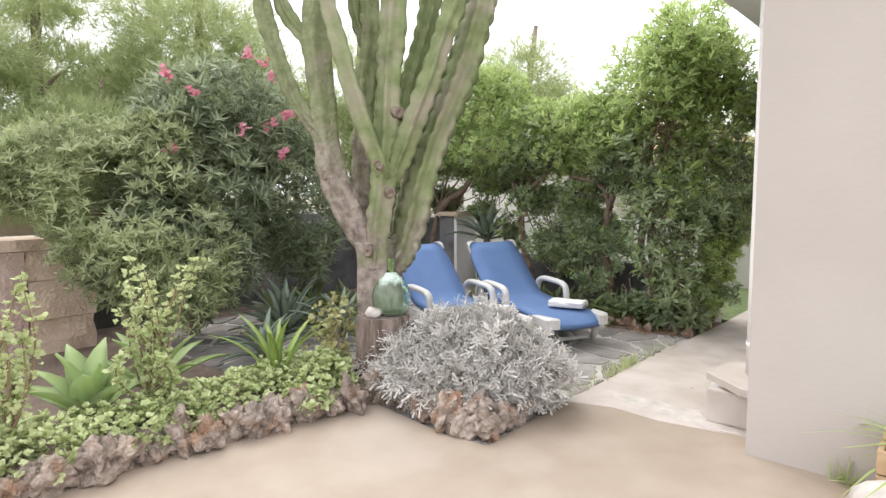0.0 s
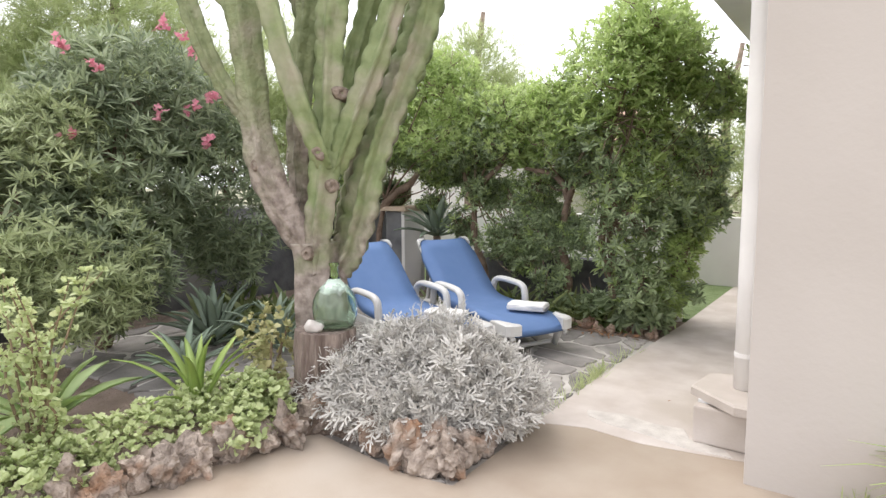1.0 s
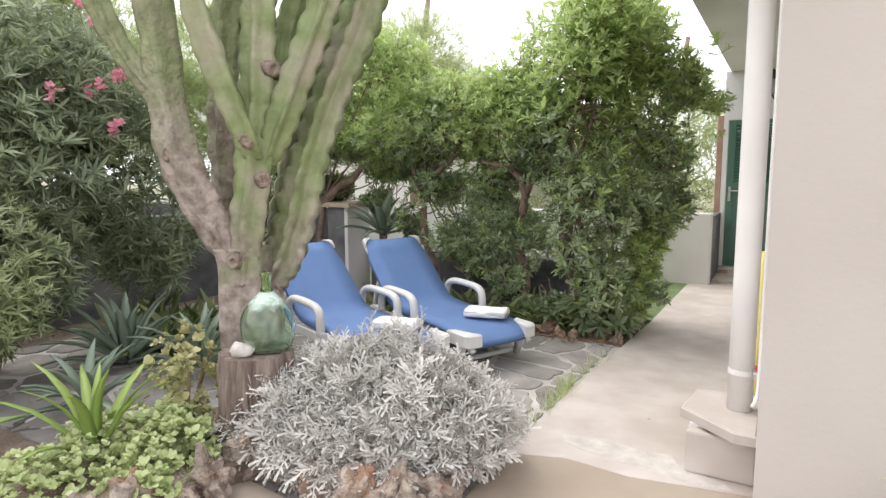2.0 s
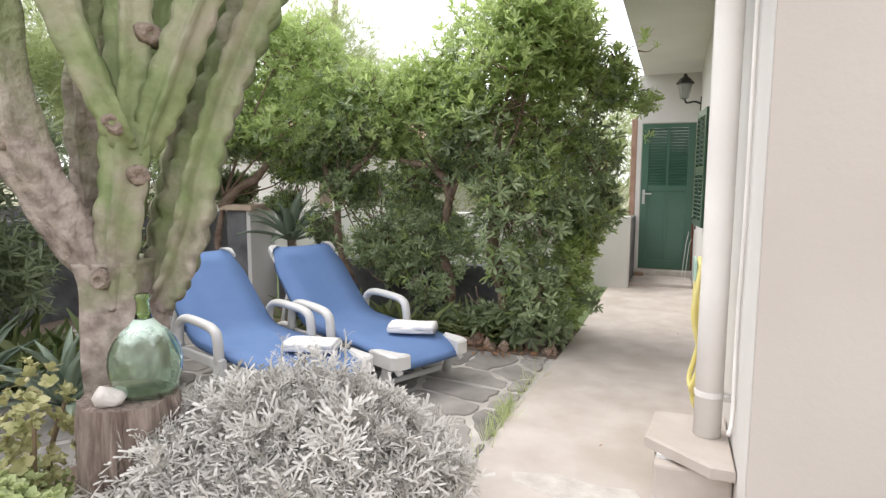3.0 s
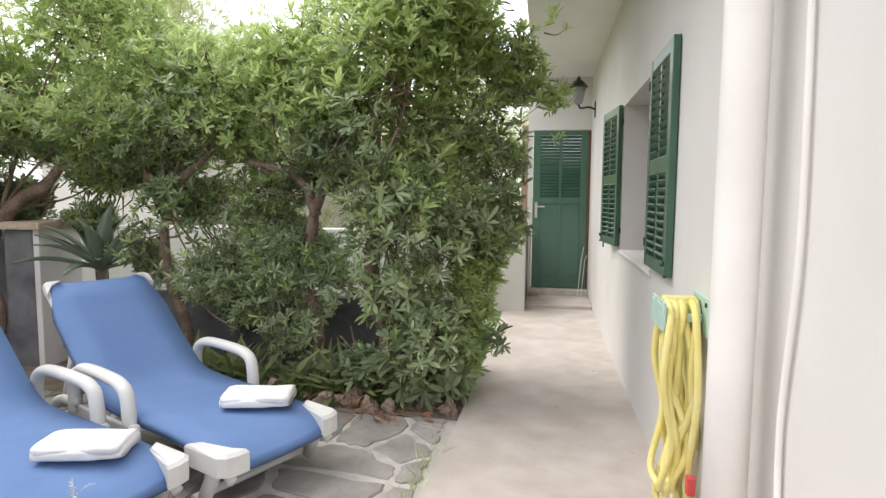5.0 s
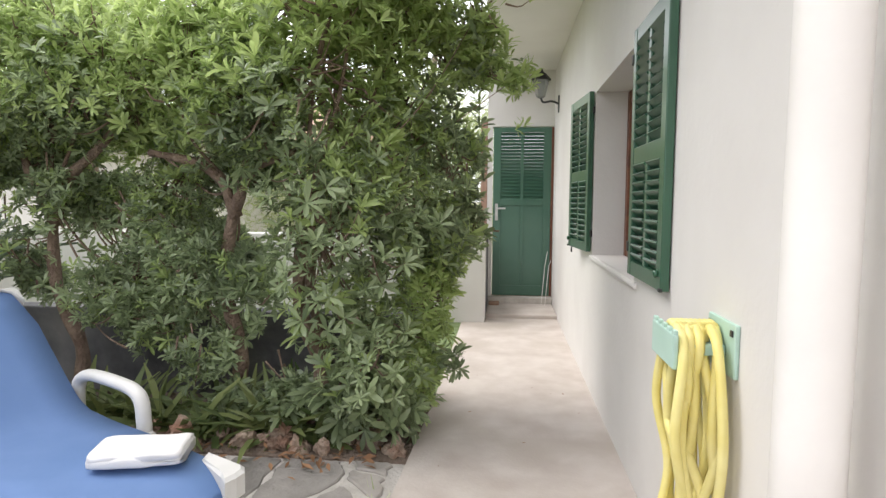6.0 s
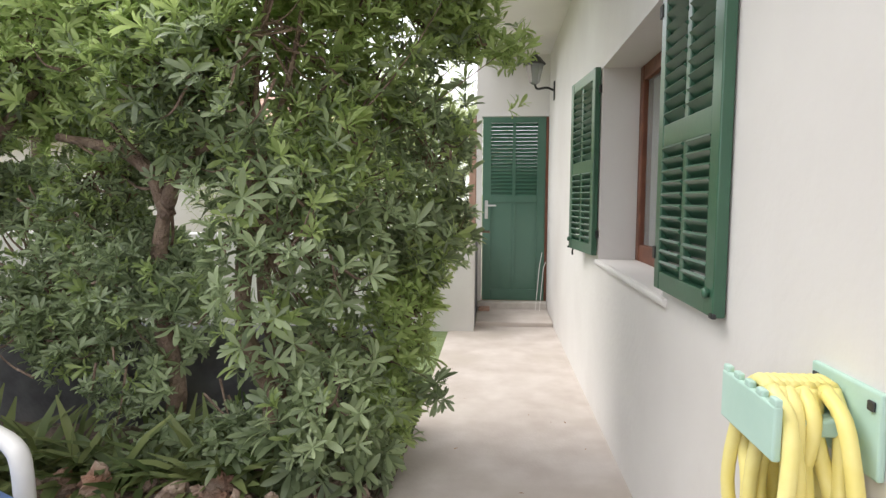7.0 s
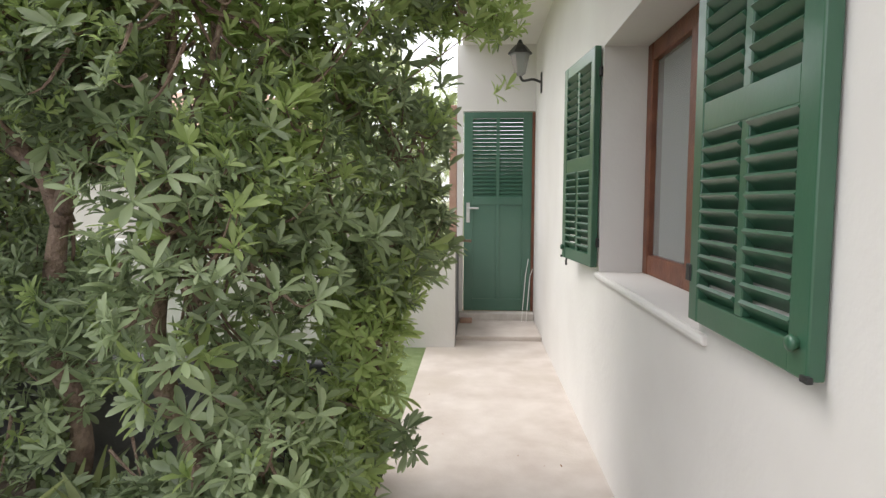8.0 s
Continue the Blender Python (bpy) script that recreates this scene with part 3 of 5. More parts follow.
solid("wall_end", boxm(-1.16, -1.075, 7.28, 7.47, -0.1, 0.46, bevel=0.012), M_PLASTER, "short white painted end of the low wall", "wall", kind="structure")
solid("tile_piece", boxm(-0.74, -0.62, 10.53, 10.68, 0.045, 0.075, bevel=0.008), M_TERRA, "small broken terracotta tile on the step", "tile")
solid("wall_grey", boxm(-9, -4.52, 7.2, 7.38, -0.1, 0.98, bevel=0.015), M_GREY, "dark grey rendered garden wall", "wall", kind="structure")
solid("wall_side", boxm(-5.95, -5.75, -2, 7.19, -0.1, 0.95, bevel=0.015), M_GREY, "dark grey rendered wall behind the oleander", "wall", kind="structure")
post = thing("gate_post", "grey and white plaster gate post with pale cap", "post", at=(-4.36, 7.1, 0))
part("shaft", boxm(-0.15, 0.1, -0.2, 0.2, -0.1, 1.02, bevel=0.012), M_GREY, post)
part("white_face", boxm(0.1, 0.15, -0.2, 0.2, -0.1, 1.02, bevel=0.006), M_PLASTER, post, "white plastered face")
part("cap", boxm(-0.2, 0.2, -0.25, 0.25, 1.02, 1.08, bevel=0.012), M_SAND, post, "pale stone cap")

# drain pipe on its block, cable
pipe = thing("drain_pipe", "white painted drain pipe on house corner", "pipe", at=(-0.09, 4.72, 0.266))
bm = bmesh.new()
tube(bm, [Vector((0, 0, z)) for z in (0, 0.6, 1.2, 1.8, 2.512)], 0.054, 20)
part("tube", bm, M_PIPE, pipe, smooth=True)
for z in (0.17, 1.95):
    bm = bmesh.new()
    tube(bm, [Vector((0, 0, z)), Vector((0, 0, z + 0.022))], 0.0575, 20)
    c = part("clamp", bm, M_PIPE, pipe)
    part("bolt", boxm(0.05, 0.09, -0.075, -0.04, z, z + 0.03, bevel=0.004), M_METAL, c)
blk = thing("plinth_block", "rough concrete block with slanting stone slab", "block", at=(0, 0, 0))
bm = bmesh.new()
box(bm, -0.29, -0.003, 4.5, 4.86, 0.002, 0.2, 0.012)
part("base", bm, M_PATH, blk)
bm = prism(bmesh.new(), [(-0.33, 4.62), (-0.3, 4.92), (-0.005, 4.95), (-0.005, 4.42), (-0.09, 4.42)], 0.215, 0.265, 0.01)
part("slab", bm, M_PATH, blk, "thin pale stone slab")
part("chock", boxm(-0.28, -0.2, 4.56, 4.62, 0.2, 0.216), M_WHITE, blk)
bm = bmesh.new()
tube(bm, spline([(-0.012, 4.56, 2.77), (-0.012, 4.57, 1.9), (-0.012, 4.55, 1.2), (-0.012, 4.6, 0.75), (-0.014, 4.56, 0.42), (-0.03, 4.5, 0.36)], 40), 0.008, 8)
solid("cable", bm, M_PIPE, "thin white painted cable clipped to wall", "cable", smooth=True)

# lantern
lan = thing("wall_lantern", "black iron lantern on scrolled wall bracket", "lantern", at=(0, 10.3, 2.3))
bm = bmesh.new()
tube(bm, spline([(0, 0, 0), (-0.08, 0, 0.03), (-0.17, 0, 0.02), (-0.2, 0, 0.07)], 14), 0.012, 8)
part("bracket", bm, M_BLACK, lan)
part("wall_plate", boxm(-0.012, 0, -0.03, 0.03, -0.09, 0.09, bevel=0.003), M_BLACK, lan)
bm = lathe(bmesh.new(), [(0.02, 0.06), (0.05, 0.08), (0.085, 0.24), (0.1, 0.25)], 6)
bmesh.ops.translate(bm, vec=(-0.2, 0, 0), verts=bm.verts)
part("lamp_glass", bm, M_PANE, lan, "clouded glass body")
bm = lathe(bmesh.new(), [(0.105, 0.25), (0.11, 0.262), (0.05, 0.33), (0.03, 0.34), (0.012, 0.38)], 6)
bmesh.ops.translate(bm, vec=(-0.2, 0, 0), verts=bm.verts)
part("lamp_roof", bm, M_BLACK, lan)

# hose on hanger
hang = thing("hose_hanger", "mint green plastic hose hanger on white wall", "hanger", at=(0, 5.35, 0.885))
part("back_plate", boxm(-0.012, 0, -0.115, 0.08, -0.075, 0.062, bevel=0.004), M_MINT, hang)
part("shelf", boxm(-0.14, -0.012, -0.06, 0.08, -0.03, 0.0, bevel=0.006), M_MINT, hang)
part("lip", boxm(-0.152, -0.138, -0.09, 0.12, -0.06, 0.03, bevel=0.004), M_MINT, hang)
for i in range(5):
    part("tooth", boxm(-0.151, -0.139, -0.09 + i * 0.046, -0.066 + i * 0.046, 0.028, 0.041, bevel=0.003), M_MINT, hang)
for y in (-0.095, 0.06):
    part("screw", boxm(-0.017, -0.012, y - 0.008, y + 0.008, 0.03, 0.046, bevel=0.002), M_BLACK, hang)
hose = thing("garden_hose", "coiled yellow garden hose hung on green hanger", "hose", at=(0, 5.35, 0.885))
r2 = random.Random(4)
for i in range(9):
    x = -0.03 - 0.095 * (i / 8)
    w, dep = r2.uniform(0.045, 0.12), (r2.uniform(0.6, 0.84) if i not in (5, 7) else (0.27, 0.36)[i == 5])
    sh, tw, lean = r2.uniform(-0.035, 0.035), r2.uniform(-0.035, 0.035), r2.uniform(-0.04, 0.04)
    if dep < 0.5:
        w, tw, lean = 0.1, 0.0, 0.0
    pts = [(x, -0.02, 0.038), (x, -w * 0.7 + sh, -0.02), (x + tw, -w + sh + lean, -dep * 0.35), (x - tw, -w * r2.uniform(0.5, 1.0) + sh, -dep * 0.7), (x + tw * 0.6, -w * 0.55 + sh - lean, -dep * 0.94), (x, sh - lean, -dep), (x + tw, w * 0.6 + sh - lean, -dep * 0.92), (x - tw, w * r2.uniform(0.6, 1.0) + sh, -dep * 0.6), (x + tw * 0.5, w + sh, -dep * 0.3), (x, w * 0.75 + sh, -0.02), (x, 0.03, 0.036), (x, -0.02, 0.038)]
    bm = bmesh.new()
    tube(bm, spline([(min(p[0], -0.016), p[1], p[2]) for p in pts], 72), 0.0128, 10)
    part("loop", bm, M_HOSE, hose, smooth=True)
part("connector", boxm(-0.06, -0.03, -0.14, -0.11, -0.62, -0.55, bevel=0.008), M_RED, hose, "red plastic hose connector")

# ---- sun loungers ----


def lounger(at, turn, label):
    """White plastic lounger; the foot end is at local x = 0, the head towards -x."""
    t = thing("sun_lounger", label, "sun lounger", "pair of loungers", at=at, turn=turn)
    hw = 0.27
    top = spline([(0.03, 0, 0.205), (-0.06, 0, 0.25), (-0.2, 0, 0.275), (-0.45, 0, 0.288), (-0.75, 0, 0.292), (-0.96, 0, 0.306)], 16)
    back = spline([(-0.96, 0, 0.306), (-1.03, 0, 0.332), (-1.11, 0, 0.388), (-1.33, 0, 0.59), (-1.55, 0, 0.8)], 12)

    def sheet(pts, half, thick):
        bm = bmesh.new()
        rows = []
        n = len(pts)
        for i, p in enumerate(pts):
            d = (pts[min(i + 1, n - 1)] - pts[max(i - 1, 0)]).normalized()
            up = Vector((-d.z, 0, d.x)) * (-1 if d.x < 0 else 1)
            if up.z < 0:
                up = -up
            rows.append([[bm.verts.new(p + Vector((0, y * half(i / (n - 1)), 0)) - up * (s * thick + 0.012 * (1 - y * y))) for y in (-1, -0.5, 0, 0.5, 1)] for s in (0, 1)])
        for a, b in zip(rows, rows[1:]):
            for s in (0, 1):
                for j in range(4):
                    bm.faces.new((a[s][j], a[s][j + 1], b[s][j + 1], b[s][j]))
            for j in (0, 4):
                bm.faces.new((a[0][j], b[0][j], b[1][j], a[1][j]))
        for r in (rows[0], rows[-1]):
            for j in range(4):
                bm.faces.new((r[0][j], r[0][j + 1], r[1][j + 1], r[1][j]))
        return bm
    part("sling", sheet(top + back[1:], lambda k: hw + 0.026 - 0.05 * max(0, 0.05 - k) / 0.05 - 0.05 * max(0, k - 0.93) / 0.07, 0.042), M_BLUE, t, "stretched blue mesh fabric", True)
    for s in (-1, 1):
        bm = bmesh.new()
        tube(bm, [p + Vector((0, s * (hw - 0.012), -0.05)) for p in top], 0.022, 8)
        part("side_rail", bm, M_WHITE, t, smooth=True)
        bm = bmesh.new()
        tube(bm, [p + Vector((0, s * (hw - 0.006), 0)) + Vector((0.0, 0, -0.045)) for p in back], 0.016, 8)
        part("back_rail", bm, M_WHITE, t, smooth=True)
        # foot corner
        bm = prism(bmesh.new(), [(0.055, s * 0.2), (0.056, s * 0.25), (0.045, s * 0.295), (0.012, s * 0.322), (-0.2, s * 0.324), (-0.17, s * 0.275), (0.0, s * 0.225)], 0.19, 0.28, 0.012)
        part("foot_corner", bm, M_WHITE, t)
        # head corner
        m = Matrix.Translation((-1.55, s * (hw - 0.045), 0.8)) @ pose(0, 0, 0, 0, 45, 0)
        bm = prism(bmesh.new(), [(-0.012, -s * 0.03), (-0.012, s * 0.04), (0.005, s * 0.062), (0.075, s * 0.064), (0.02, s * 0.025)], -0.02, 0.012, 0.006)
        bmesh.ops.transform(bm, matrix=m, verts=bm.verts)
        part("head_corner", bm, M_WHITE, t)
        # armrest, its front post widening into the leg
        y = s * (hw + 0.06)
        bm = bmesh.new()
        tube(bm, spline([(-1.13, y, 0.2), (-1.13, y, 0.33), (-1.11, y, 0.4), (-1.05, y, 0.44), (-0.95, y, 0.452), (-0.76, y, 0.446), (-0.67, y, 0.43), (-0.625, y, 0.385), (-0.61, y, 0.24)], 34), 0.027, 12, flat=1.0)
        for v in bm.verts:
            v.co.y = y + (v.co.y - y) * 1.2
        part("armrest", bm, M_WHITE, t, smooth=True)
        part("bracket", boxm(-1.15, -0.57, s * (hw + 0.05) - 0.012, s * (hw + 0.05) + 0.012, 0.19, 0.25, bevel=0.008), M_WHITE, t)
        bm = bmesh.new()
        ring = [(-0.655, 0.27), (-0.56, 0.27), (-0.555, 0.1), (-0.575, 0.0), (-0.63, 0.0), (-0.645, 0.1)]
        a, b = ([bm.verts.new((px, y + o, pz)) for px, pz in ring] for o in (-0.022, 0.022))
        for i in range(6):
            bm.faces.new((a[i], a[(i + 1) % 6], b[(i + 1) % 6], b[i]))
        bm.faces.new(a)
        bm.faces.new(b[::-1])
        bmesh.ops.bevel(bm, geom=bm.edges[:], offset=0.006, segments=2, affect="EDGES")
        part("leg", bm, M_WHITE, t)
        # rear loop and foot leg
        bm = bmesh.new()
        tube(bm, spline([(-1.1, y, 0.26), (-1.26, y, 0.25), (-1.36, y, 0.2), (-1.38, y, 0.1), (-1.31, y, 0.025), (-1.22, y, 0.03), (-1.16, y, 0.12), (-1.12, y, 0.22)], 28), 0.024, 10)
        part("leg", bm, M_WHITE, t, smooth=True)
        bm = bmesh.new()
        tube(bm, [Vector((-0.06, s * (hw - 0.0), 0.23)), Vector((-0.1, s * (hw + 0.005), 0.12)), Vector((-0.15, s * (hw + 0.015), 0.02))], lambda k: 0.042 - 0.014 * k, 10, flat=0.6)
        part("leg", bm, M_WHITE, t, smooth=True)
        bm = bmesh.new()
        tube(bm, [Vector((-1.3, s * (hw - 0.03), 0.53)), Vector((-1.4, s * (hw - 0.03), 0.33)), Vector((-1.36, s * (hw + 0.02), 0.17))], 0.018, 8)
        part("back_prop", bm, M_WHITE, t, smooth=True)
    bm = bmesh.new()
    tube(bm, [Vector((-0.05, y, 0.2)) for y in (-0.24, 0, 0.24)], 0.018, 8)
    part("foot_bar", bm, M_WHITE, t)
    bm = bmesh.new()
    tube(bm, [Vector((-1.545, y, 0.735)) for y in (-0.24, 0, 0.24)], 0.012, 8)
    part("head_bar", bm, M_WHITE, t)
    bm = bmesh.new()
    tube(bm, [Vector((-0.2, y, 0.03)) for y in (-0.29, 0, 0.29)], 0.018, 8)
    part("crossbar", bm, M_WHITE, t)
    return t


L2_AT, L1_AT, L2_TURN, L1_TURN = (-1.661, 5.469, 0.0), (-2.031, 4.887, 0.0), -25.0, -20.0
lounger(L2_AT, L2_TURN, "white plastic sun lounger with blue fabric, back raised")
lounger(L1_AT, L1_TURN, "blue and white sun lounger beside the silver bush")


def towel(at, turn):
    t = thing("towel", "folded white terry towel on blue lounger", "towel", "towels", at=at, turn=turn)
    for i, (x0, z0, z1, hh) in enumerate(((0.0, 0.0, 0.048, 0.16), (0.004, 0.022, 0.061, 0.157))):
        # a soft roll: flattened oval section, slack along its length
        bm = bmesh.new()
        rows = []
        for j in range(15):
            y = -hh + 2 * hh * j / 14
            end = 0.9 if j in (0, 14) else 1.0
            row = []
            for u in range(28):
                a = 2 * math.pi * u / 28
                cx, cz = math.cos(a), math.sin(a)
                r = 1 / (abs(cx) ** 4 + abs(cz) ** 4) ** 0.25
                p = Vector((x0 + (0.104 - x0) * r * cx * end, y, (z0 + z1) / 2 + (z1 - z0) / 2 * r * cz * end))
                p += Vector((0.014, 0.01, 0.012 if cz > 0 else 0.0)) * noise.noise(p * 14 + Vector((i * 3, at[0], 0)))
                row.append(bm.verts.new(p))
            rows.append(row)
        for p, q in zip(rows, rows[1:]):
            for u in range(28):
                bm.faces.new((p[u], q[u], q[(u + 1) % 28], p[(u + 1) % 28]))
        bm.faces.new(rows[0])
        bm.faces.new(rows[-1][::-1])
        part("fold", bm, M_TOWEL, t, smooth=True)
    return t


for a, tn, x, y in ((L2_AT, L2_TURN, -0.335, 0.15), (L1_AT, L1_TURN, -0.32, 0.12)):
    q = Matrix.Translation(a) @ pose(0, 0, 0, 0, 0, tn) @ Vector((x, y, 0.286))
    towel(tuple(q), -76)

# ---- cactus, stump, bottle ----
CB = Vector((-2.36, 4.02, 0))
CR, CD = Vector((0.725, 0.689, 0)), Vector((-0.689, 0.725, 0))


def cp(s, z, u=0.0):
    return CB + CR * s + CD * u + Vector((0, 0, z))


cactus = thing("cactus", "tall branching candelabra cactus with corky grey trunk", "cactus", at=(0, 0, 0))


def stem(name, pts, r, rib=0.16, ribs=5, seg=7.0, material=None, seed=0, tip=True, bead=0.025):
    c = [cp(*p) for p in pts]
    length = sum((b - a).length for a, b in zip(c, c[1:]))
    n = max(14, int(length / 0.02))
    ph = seed * 1.7

    def rad(k):
        g = 1 + 0.06 * math.sin(k * length * 5.3 + ph * 2) + 0.03 * math.sin(k * length * 13 + ph)
        end = min(1.0, (1.0 - k) * 9 + 0.15) if tip else 1.0
        return r * g * end * (0.82 + 0.18 * min(1, k * 6))
    bm = bmesh.new()
    tube(bm, spline(c, n), rad, 30, rib, ribs, twist=seed, wave=lambda k: bead * 2.2 * abs(math.sin(k * length * seg * 0.5 + ph)) - bead)
    off = Vector((seed * 3.0, 0, 0))
    for v in bm.verts:
        v.co += v.normal * 0 + Vector((noise.noise(v.co * 9 + off), noise.noise(v.co * 9 - off), 0)) * 0.007
    return part(name, bm, material or M_CACTUS, cactus, smooth=True)


stem("trunk", [(-0.1, -0.05, 0), (-0.115, 0.4, -0.02), (-0.125, 0.75, -0.02), (-0.13, 0.98, -0.02)], 0.168, 0.1, 5, 6, M_CACTUS, 0.3, False)
# old corky limb with two arms, then the green ones from front to back
stem("limb", [(-0.13, 0.8, -0.04), (-0.2, 0.98, -0.08), (-0.33, 1.22, -0.08), (-0.42, 1.46, -0.08), (-0.46, 1.7, -0.06), (-0.485, 2.02, -0.05), (-0.51, 2.34, -0.05), (-0.5, 2.7, -0.04), (-0.47, 3.2, -0.02)], 0.088, 0.16, 5, 30, M_OLDLIMB, 1.1, True, 0.04)
stem("limb", [(-0.45, 1.66, -0.06), (-0.54, 1.79, -0.05), (-0.63, 1.91, -0.04), (-0.74, 2.13, -0.03), (-0.83, 2.4, -0.02), (-0.9, 2.68, 0.0), (-0.93, 3.2, 0.02)], 0.05, 0.26, 5, 44, M_OLDLIMB, 2.3, True, 0.07)
stem("limb", [(-0.51, 2.3, -0.04), (-0.6, 2.42, 0.0), (-0.72, 2.56, 0.03), (-0.8, 2.75, 0.05), (-0.84, 3.2, 0.08)], 0.046, 0.3, 5, 44, None, 7.7, True, 0.07)
stem("limb", [(-0.12, 0.8, -0.1), (-0.105, 1.02, -0.15), (-0.065, 1.3, -0.17), (-0.035, 1.6, -0.18), (-0.015, 1.9, -0.18), (0.0, 2.2, -0.17), (0.03, 2.5, -0.16), (0.06, 3.2, -0.14)], 0.076, 0.26, 5, 46, None, 0.9, True, 0.06)
stem("limb", [(-0.05, 1.44, -0.22), (-0.085, 1.54, -0.27), (-0.16, 1.74, -0.31), (-0.255, 2.02, -0.33), (-0.33, 2.32, -0.33), (-0.4, 2.62, -0.32), (-0.45, 3.15, -0.3)], 0.055, 0.34, 4, 46, None, 2.9, True, 0.07)
stem("limb", [(0.0, 1.42, -0.18), (0.07, 1.58, -0.22), (0.16, 1.81, -0.25), (0.262, 2.07, -0.26), (0.36, 2.36, -0.26), (0.45, 2.64, -0.25), (0.52, 3.2, -0.22)], 0.058, 0.34, 5, 46, None, 5.0, True, 0.08)
stem("limb", [(0.0, 0.78, -0.03), (0.07, 0.9, -0.06), (0.145, 1.13, -0.08), (0.21, 1.4, -0.09), (0.29, 1.64, -0.08), (0.405, 1.92, -0.06), (0.51, 2.18, -0.05), (0.6, 2.48, -0.03), (0.67, 2.75, -0.02), (0.72, 3.2, 0.0)], 0.078, 0.42, 5, 47, None, 3.3, True, 0.11)
stem("limb", [(0.02, 1.0, 0.06), (0.09, 1.28, 0.12), (0.18, 1.6, 0.15), (0.275, 1.88, 0.16), (0.43, 2.22, 0.17), (0.56, 2.54, 0.18), (0.63, 3.2, 0.2)], 0.06, 0.38, 5, 47, None, 6.7, True, 0.1)
stem("limb", [(0.06, 1.75, 0.16), (0.1, 2.1, 0.2), (0.2, 2.42, 0.21), (0.28, 2.75, 0.22), (0.3, 3.2, 0.24)], 0.058, 0.36, 5, 46, None, 4.2, True, 0.1)
stem("limb", [(-0.15, 0.9, 0.08), (-0.21, 1.08, 0.12), (-0.235, 1.52, 0.13), (-0.205, 2.05, 0.13), (-0.15, 2.4, 0.12), (-0.16, 2.75, 0.12), (-0.18, 3.2, 0.12)], 0.066, 0.26, 5, 44, M_OLDLIMB, 5.9, True, 0.06)
stem("limb", [(-0.13, 2.1, 0.13), (-0.18, 2.4, 0.17), (-0.26, 2.72, 0.18), (-0.3, 3.15, 0.18)], 0.05, 0.34, 5, 46, None, 8.4, True, 0.08)
for i, (s, z, u) in enumerate(((-0.01, 1.33, -0.245), (-0.47, 1.46, -0.15), (0.06, 1.87, -0.25), (-0.08, 1.52, -0.31), (-0.18, 0.92, -0.2))):
    bm = lathe(bmesh.new(), [(0.048, -0.03), (0.038, -0.006), (0.03, 0.003), (0.022, 0.004), (0.013, -0.006), (0.004, -0.012)], 16)
    for v in bm.verts:
        v.co += Vector((v.co.x, v.co.y * 0.6, v.co.z)) * 0.7 * noise.noise(v.co * 22 + Vector((i * 4, 0, 0)))
    turn = (-CD + CR * (0.4, -1.0, 0.3, 0.1, -0.4)[i]).to_track_quat("Z", "Y").to_matrix().to_4x4()
    bmesh.ops.transform(bm, matrix=Matrix.Translation(cp(s, z, u)) @ turn, verts=bm.verts)
    part("branch_scar", bm, M_CORK, cactus, "brown corky branch scar", True)

stump = thing("tree_stump", "weathered brown stump carrying a glass bottle", "stump", at=(-2.1, 3.66, 0))
bm = bmesh.new()
tube(bm, [Vector((0, 0, z)) for z in np.linspace(-0.05, 0.52, 20)], lambda k: 0.2 - 0.03 * k, 72, 0.02, 9)
for v in bm.verts:
    v.co += Vector((v.co.x, v.co.y, 0)) * (0.13 * noise.noise(Vector((v.co.x * 16, v.co.y * 16, v.co.z * 2))) + 0.1 * noise.noise(Vector((v.co.x * 45, v.co.y * 45, v.co.z * 4))))
part("wood", bm, M_STUMP, stump)
BS = 0.94
bot = thing("glass_bottle", "large green glass demijohn standing on the stump", "bottle", at=(-2.06, 3.7, 0.522))
prof = [(0.02, 0.0), (0.1, 0.0), (0.118, 0.015), (0.132, 0.07), (0.137, 0.13), (0.13, 0.175), (0.112, 0.215), (0.083, 0.25), (0.052, 0.278), (0.034, 0.3), (0.027, 0.325), (0.024, 0.372), (0.03, 0.377), (0.03, 0.394), (0.022, 0.398)]
inner = [(max(r - 0.006, 0.004), z + (0.006 if z < 0.05 else 0)) for r, z in prof]
for nm, a, b, glass in (("body", 0, 10, M_GLASS), ("neck", 9, 15, M_NECK)):
    outer_in = prof[a:b] + inner[a:b][::-1]
    bm = lathe(bmesh.new(), [(r * BS, z * BS) for r, z in outer_in], 32, hollow=a > 0)
    part(nm, bm, glass, bot, "yellow green neck" if a else "", True)
bm = rock_bm(3, 0.06, 0.5)
bmesh.ops.scale(bm, vec=(0.95, 0.85, 0.68), verts=bm.verts)
ob = solid("white_stone", bm, M_PEBBLE, "smooth pale stone lying on the stump", "stone", smooth=True)
ob.location = (-2.08, 3.565, 0.55)

# ---- hedge ----


def limbs(parent, base, targets, r0, material, seed, big=None):
    rr = random.Random(seed)
    for i, tg in enumerate(targets):
        b, e = Vector(base), Vector(tg)
        mid = b.lerp(e, 0.5) + Vector((rr.uniform(-0.12, 0.12), rr.uniform(-0.1, 0.1), -0.08))
        bm = bmesh.new()
        rl = r0 * (min(1.0, 0.35 + 0.65 * big[i]) if big else 1.0)
        tube(bm, spline([b, mid, e], 14), lambda k: rl * (1 - 0.78 * k), 8)
        part("limb", bm, material, parent, smooth=True)


